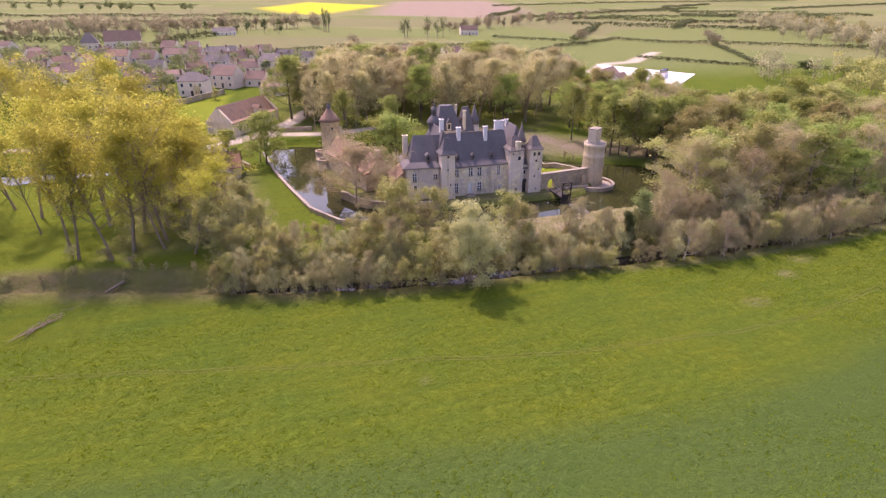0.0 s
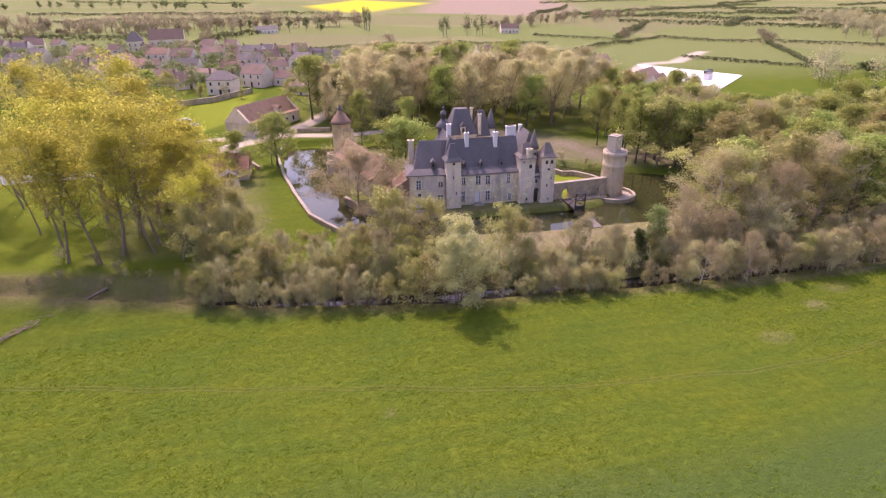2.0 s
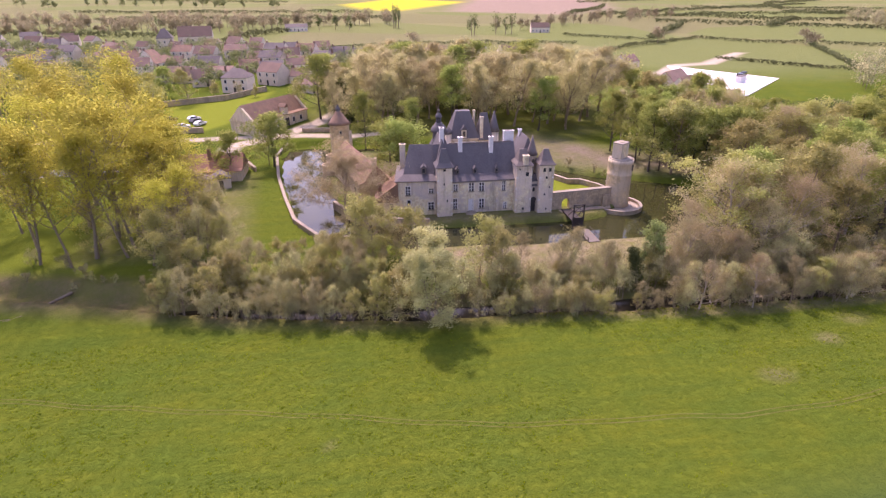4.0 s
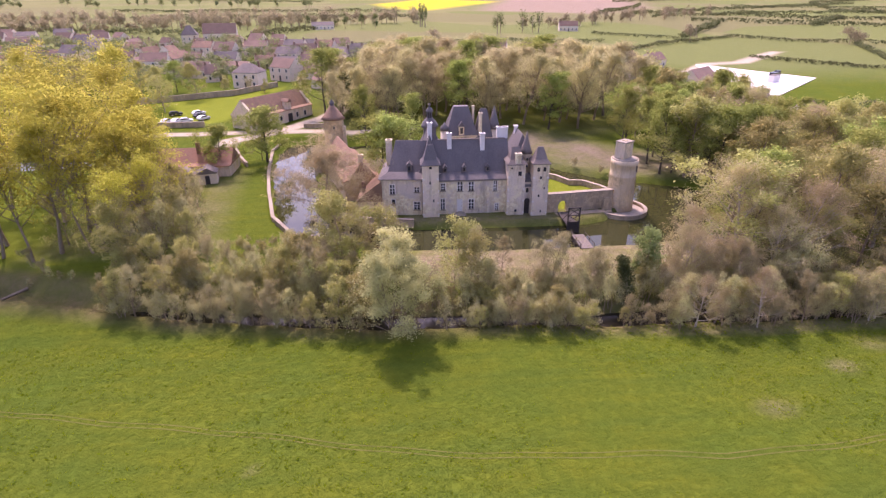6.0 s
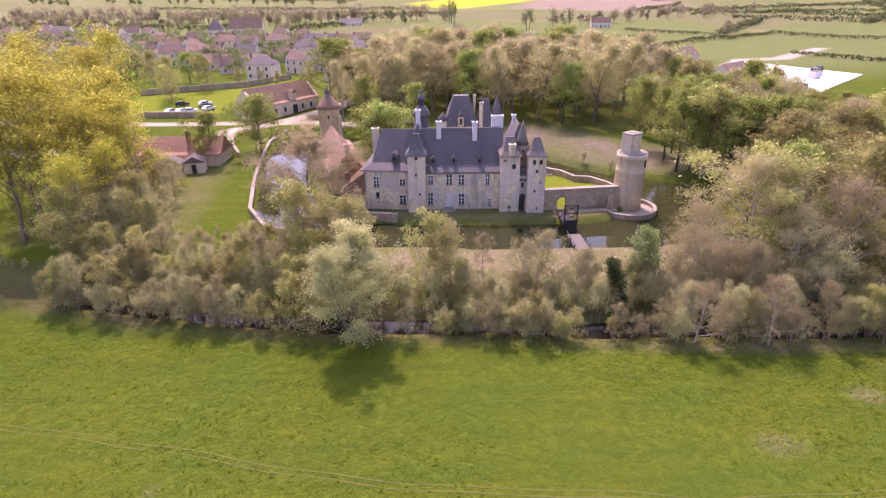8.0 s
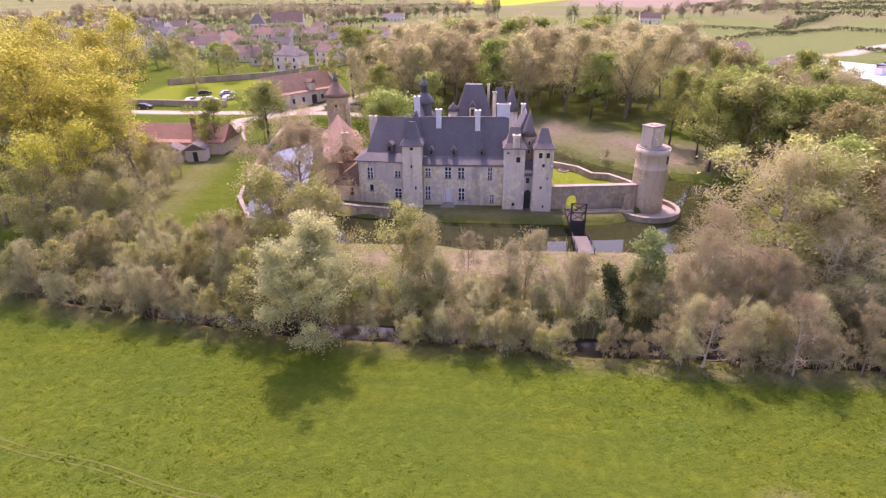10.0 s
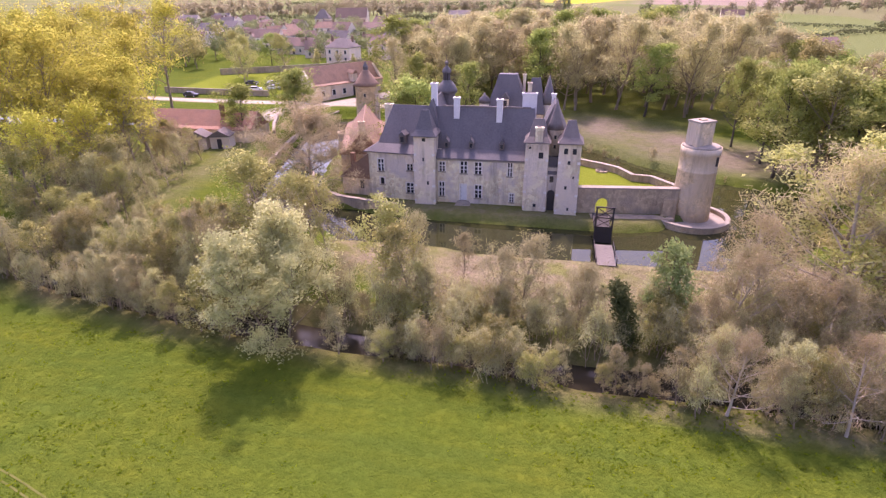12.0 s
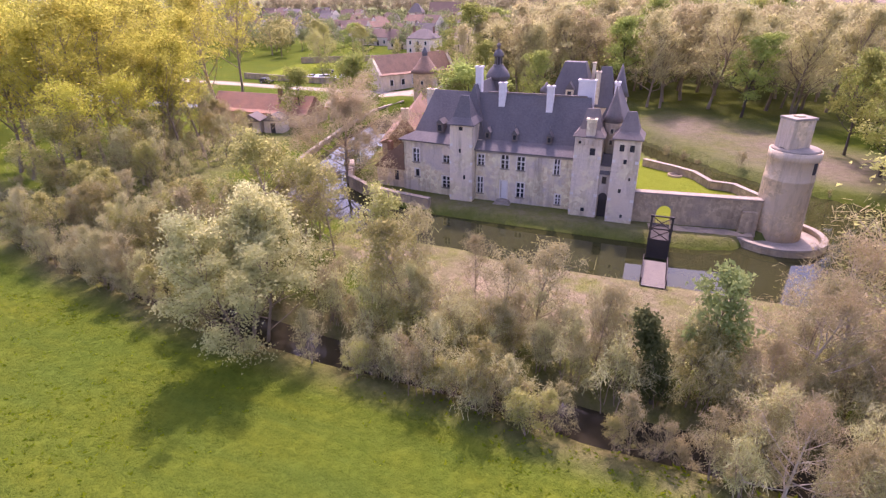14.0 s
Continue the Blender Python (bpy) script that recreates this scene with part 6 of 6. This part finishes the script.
cottage(-32, 249, -12, 10.5, 8.5, 5.6, 3.3, 3, 3.6, "hip_roof_house", "square stone house with grey hipped roof", 2, 2)
cottage(-63, 275, -8, 17, 7.5, 3.2, 3.4, 0, label="long low cream house with brown roof")
cottage(-47, 286, -8, 13, 7, 3.0, 2.0, 0, name="open_shed", label="long open shed with tiled roof", chimneys=0)
cottage(-95, 436, 10, 22, 13, 6.5, 6.5, 0, name="great_barn", label="great stone barn with high brown tile roof", chimneys=0, stories=2)
cottage(-112, 424, 10, 10, 9, 6.5, 6.0, 3, 4.0, name="manor_house", label="manor house with steep pyramid roof", stories=2)
cottage(-1, 300, -18, 12, 8.5, 6.0, 3.2, 3, 2.5, name="white_house", label="tall white house with slate roof", stories=2, chimneys=2)
cottage(82, 340, -20, 15, 9, 3.6, 4.6, 0, name="farm_barn", label="farm barn with broad brown tile roof", chimneys=0)
cottage(116, 296, -14, 13, 8, 3.4, 3.8, 0, label="farm building with brown tile roof", chimneys=0)
cottage(136, 283, 30, 11, 8, 3.6, 3.6, 1)
cottage(149, 281, 25, 10, 8, 3.6, 3.2, 1)
cottage(131, 256, 20, 9, 7, 4.0, 3.2, 3, 2.0, label="low house with pale slate roof")
cottage(119, 249, 20, 15, 8, 3.2, 3.8, 0)
cottage(146, 231, 40, 17, 9, 3.2, 3.8, 0, name="site_barn", label="brown tiled barn beside the building site", chimneys=0)
cottage(143, 216, 40, 12, 8, 3.2, 4.0, 2, name="site_barn", label="dark tiled barn beside the building site", chimneys=0)
cottage(145, 193, -25, 10, 7, 3.2, 3.4, 3)
cottage(152, 176, 40, 9, 7, 3.0, 3.2, 2)
cottage(174, 510, -10, 16, 9, 4, 4, 0, label="distant pale farmhouse under trees")
cottage(-40, 566, 5, 20, 9, 3.5, 3.0, 3, label="long white distant farm building")
cottage(-160, 640, 8, 18, 9, 4, 4, 3, label="distant farm building with grey roof")
WEST_HOUSES = [(-64, 335), (-80, 350), (-100, 352), (-111, 382), (-86, 375), (-70, 372), (-52, 352), (-45, 372), (-27, 314), (-20, 322), (-22, 276), (-12, 284), (-38, 330), (-30, 352), (-12, 340), (5, 330), (18, 318),
               (-125, 367), (-124, 340), (-140, 330), (-152, 304), (-165, 311), (-137, 268), (-150, 282), (-172, 292), (-188, 330), (-175, 350), (-154, 381), (-170, 400), (-140, 405), (-196, 430), (-206, 396),
               (-235, 455), (-255, 466), (-222, 478), (-197, 478), (-244, 448), (-270, 430), (-300, 455), (-215, 350), (-230, 385), (-250, 405), (-128, 300), (-110, 318), (28, 300), (40, 312)]
HR = np.random.default_rng(44)
WEST_HOUSES += [(-8, 264), (4, 258), (-20, 264), (12, 276), (-1, 243), (-50, 264), (-84, 290), (-96, 300), (-78, 300), (24, 330), (-90, 325), (-76, 318), (-58, 312), (-104, 335), (-118, 352), (-95, 390), (-75, 395), (-60, 392), (-48, 398), (-130, 392), (-145, 362), (-160, 340), (-182, 372), (-200, 362), (-212, 420), (-185, 455),
                (-160, 430), (-178, 418), (-240, 430), (-262, 478), (-285, 470), (-14, 308), (-36, 300), (8, 344), (-5, 360), (-25, 378), (52, 326), (62, 338), (98, 318), (104, 305)]
for x, y in WEST_HOUSES:
    two = HR.random() < 0.35
    cottage(x, y, float(HR.choice([-14, 8, 76, 20, -30]) + HR.normal() * 6), float(HR.uniform(8, 14)), float(HR.uniform(6.5, 8.5)), 5.2 if two else 3.1, float(HR.uniform(2.8, 4.2)), int(HR.integers(0, 5)), 0.0, stories=2 if two else 1, chimneys=int(HR.integers(0, 3)))
vt = scatter([(-230, 300), (-130, 255), (-70, 242), (-20, 262), (30, 290), (20, 340), (-60, 390), (-180, 440), (-270, 400)], 12, 14)
far_trees(vt, "garden trees between the village houses", 317, LEAF_FAR, "garden_trees", lo=4, hi=9.5, quads=240, size=0.7, slim=0.42)
far_trees(scatter([(-260, 260), (-120, 205), (-70, 232), (-72, 255), (-130, 275), (-240, 330)], 14, 15), "spring trees at the village edge", 318, LEAF_OLIVE, "garden_trees", lo=9, hi=15, quads=330, size=0.9, slim=0.38)
far_trees(scatter([(20, 245), (70, 248), (120, 225), (140, 205), (125, 240), (90, 275), (30, 280)], 12, 16), "spring trees behind the park", 319, LEAF_OLIVE, "garden_trees", lo=8, hi=13, quads=300, size=0.9, slim=0.4)

# ---- barn, mill and car park by the lane ----
barn = thing("long_barn", -11.5, 190.5, ground_z(-11, 188), 56, "long stone barn with sweeping brown tile roof", "barn")
part("wall", box(-12, 12, -5, 5, -0.8, 3.6), STONE_PALE, barn)
for sx in (-1, 1):
    bm = bmesh.new()
    xs = sorted((sx * 12.35, sx * 11.6))
    poly_solid(bm, [(xs[0], a, b) for a, b in ((-5, 3.6), (5, 3.6), (0, 8.3))], [(xs[1], a, b) for a, b in ((-5, 3.6), (5, 3.6), (0, 8.3))])
    bmesh.ops.recalc_face_normals(bm, faces=bm.faces)
    part("gable", bm, STONE_PALE, barn)
part("roof", wedge_roof(-12, 12, -5, 5, 3.6, 8.4, 0, 0, 0.3, 0.3), TILE, barn)
part("dormer", box(1.2, 2.8, -5.0, -3.0, 3.5, 6.0), STONE_PALE, barn)
part("dormer_roof", wedge_roof(1.2, 2.8, -5.2, -2.6, 6.0, 7.0, 0, 0, 0.15, axis_y=True), TILE, barn)
for wx in (-9, -5.5, -2, 5, 8.5):
    f = part("window", box(wx - 0.6, wx + 0.6, -5.06, -4.9, 0.9, 2.5), FRAME_PAINT, barn)
    part("pane", box(wx - 0.45, wx + 0.45, -5.1, -5.0, 1.0, 2.4), GLASS, f)
part("door", box(1.1, 2.9, -5.06, -4.9, 0, 2.6), DOOR_WOOD, barn, "dark barn door")
mill = thing("mill_house", -22, 141.5, ground_z(-22, 138), 0, "old mill range with weathered red tile roof", "mill")
part("wall", box(-13, 11, -4.5, 4.5, -0.8, 2.4), STONE_TOWER, mill)
part("roof", wedge_roof(-13, 11, -4.5, 4.5, 2.4, 5.6, 0, 0, 0.3, 0.3), TILE_RED, mill, "weathered red clay tile roof")
part("chimney", box(3.4, 4.2, -1.4, -0.7, 3.8, 7.0), TILE, mill)
for wx in (-10, -5, 0, 7):
    part("window", box(wx - 0.5, wx + 0.5, -4.57, -4.45, 0.9, 1.9), GLASS, mill)
for mx, my, mr in ((-18.8, 131.8, 12), (-14.6, 133.2, 12)):
    ann = thing("garden_cabin", mx, my, ground_z(mx, my), mr, "small cream cabin with grey roof near the mill", "cabin")
    part("wall", box(-1.9, 1.9, -1.6, 1.6, -0.5, 2.3), RENDER_WALL, ann)
    part("roof", wedge_roof(-1.9, 1.9, -1.6, 1.6, 2.3, 3.6, 0, 0, 0.25, axis_y=True), SLATE_OLD, ann)
    part("door", box(-0.5, 0.4, -1.66, -1.55, 0, 1.9), DOOR_WOOD, ann)
wall_run("car_park_wall", [(-66, 186.5), (-51, 185.5), (-40, 184.8), (-31, 184.6)], -0.5, 1.5, 0.5, STONE_OLD, "long low rubble wall along the lane", follow=True)
wall_run("garden_wall", [(-66, 217), (-50, 224), (-34, 231), (-21, 247)], -0.5, 1.9, 0.5, STONE_OLD, "stone garden wall behind the lawn", follow=True)
wall_run("bank_wall", [(-16, 160), (-12, 150), (-9, 144)], -0.5, 0.9, 0.5, STONE_OLD, "low stone wall by the drive", follow=True)
wall_run("lane_wall", [(-1, 181), (9, 180)], -0.5, 1.1, 0.5, STONE_OLD, "low stone wall by the drive", follow=True)


def car(x, y, rz, paint, label):
    c = thing("parked_car", x, y, ground_z(x, y), rz, label, "car", "cars on the lawn")
    prof = [(-2.05, 0.35), (2.05, 0.35), (2.1, 0.7), (1.95, 0.88), (0.95, 1.0), (0.35, 1.45), (-1.2, 1.48), (-1.85, 1.0), (-2.1, 0.9)]
    bm = bmesh.new()
    poly_solid(bm, [(px, -0.86, pz) for px, pz in prof], [(px, 0.86, pz) for px, pz in prof])
    bmesh.ops.recalc_face_normals(bm, faces=bm.faces)
    bmesh.ops.bevel(bm, geom=bm.edges[:], offset=0.06, segments=1, affect="EDGES")
    body = part("body", bm, paint, c)
    bm = bmesh.new()
    gl = [(0.9, 1.02), (0.36, 1.4), (-1.15, 1.43), (-1.7, 1.02)]
    poly_solid(bm, [(px, -0.88, pz) for px, pz in gl], [(px, 0.88, pz) for px, pz in gl])
    bmesh.ops.recalc_face_normals(bm, faces=bm.faces)
    part("window", bm, GLASS, body)
    bm = bmesh.new()
    poly_solid(bm, [(1.0, -0.7, 1.0), (1.0, 0.7, 1.0), (0.4, 0.65, 1.46), (0.4, -0.65, 1.46)], [(1.04, -0.7, 1.03), (1.04, 0.7, 1.03), (0.44, 0.65, 1.49), (0.44, -0.65, 1.49)])
    part("windscreen", bm, GLASS, body)
    for wx in (-1.25, 1.3):
        for wy in (-0.8, 0.8):
            b = turned([(0.32, -0.1), (0.32, 0.1)], 0, 0, 14)
            bmesh.ops.rotate(b, verts=b.verts, cent=(0, 0, 0), matrix=Matrix.Rotation(radians(90), 3, "X"))
            bmesh.ops.translate(b, verts=b.verts, vec=(wx, wy, 0.32))
            w = part("wheel", b, TIMBER, c)
            b = turned([(0.18, -0.12), (0.18, 0.12)], 0, 0, 10)
            bmesh.ops.rotate(b, verts=b.verts, cent=(0, 0, 0), matrix=Matrix.Rotation(radians(90), 3, "X"))
            bmesh.ops.translate(b, verts=b.verts, vec=(wx, wy, 0.32))
            part("rim", b, CHIMNEY, w)
    return c


WHITE_PAINT = surface("white_car_paint", (0.75, 0.75, 0.76), (0.65, 0.65, 0.66), rough=0.25, bump=0.0, spec=0.5)
DARK_PAINT = surface("dark_car_paint", (0.03, 0.032, 0.036), (0.02, 0.02, 0.025), rough=0.25, bump=0.0, spec=0.5)
for x, y, rz, pt, lb_ in ((-44.3, 190.5, 70, WHITE_PAINT, "white hatchback parked on the lawn"), (-41.3, 190.6, 80, WHITE_PAINT, "white car parked on the lawn"), (-38.6, 191, 20, WHITE_PAINT, "white estate car parked on the lawn"),
                          (-45, 200.5, 30, DARK_PAINT, "dark car parked on the lawn"), (-37.8, 201, 40, WHITE_PAINT, "silver car parked on the lawn"), (-34.2, 194, 60, WHITE_PAINT, "white and dark car parked on the lawn"),
                          (-36.5, 197.5, 60, DARK_PAINT, "black car parked on the lawn"), (-54, 181.5, 2, DARK_PAINT, "dark car on the lane beside the wall")):
    car(x, y, rz, pt, lb_)

# ---- building site ----
CONCRETE = surface("white_concrete", (0.78, 0.75, 0.70), (0.64, 0.6, 0.55), coarse=0.15, fine=2.0, stain=0.6)
slab = thing("concrete_slab", 178, 248, ground_z(178, 248), 0, "large white concrete slab of a building site", "slab")
bm = bmesh.new()
pts = [(-22, -33), (-6, 35), (26, -6), (-11, -38)]
poly_solid(bm, [(a, b, -1.6) for a, b in pts], [(a, b, 0.35 + 0.034 * b) for a, b in pts])
part("floor", bm, CONCRETE, slab)
truck = thing("site_truck", 186, 243, ground_z(178, 248) + 0.18, 40, "dark lorry standing on the concrete slab", "truck")
part("bed", box(-3.6, 2.0, -1.2, 1.2, 0.9, 2.6), DARK_PAINT, truck)
part("cab", box(2.1, 4.0, -1.15, 1.15, 0.6, 2.9, batter=0.12), DARK_PAINT, truck)
for wx in (-2.6, -1.5, 3.0):
    for wy in (-1.0, 1.0):
        b = turned([(0.5, -0.15), (0.5, 0.15)], 0, 0, 14)
        bmesh.ops.rotate(b, verts=b.verts, cent=(0, 0, 0), matrix=Matrix.Rotation(radians(90), 3, "X"))
        bmesh.ops.translate(b, verts=b.verts, vec=(wx, wy, 0.5))
        part("wheel", b, TIMBER, truck)
hut = thing("site_hut", 181, 236, ground_z(178, 248) - 0.06, 35, "pale site cabin on the slab", "cabin")
part("body", box(-2.5, 2.5, -1.2, 1.2, 0, 2.5), CHIMNEY, hut)
part("roof", box(-2.6, 2.6, -1.3, 1.3, 2.5, 2.62), SLATE_OLD, hut)
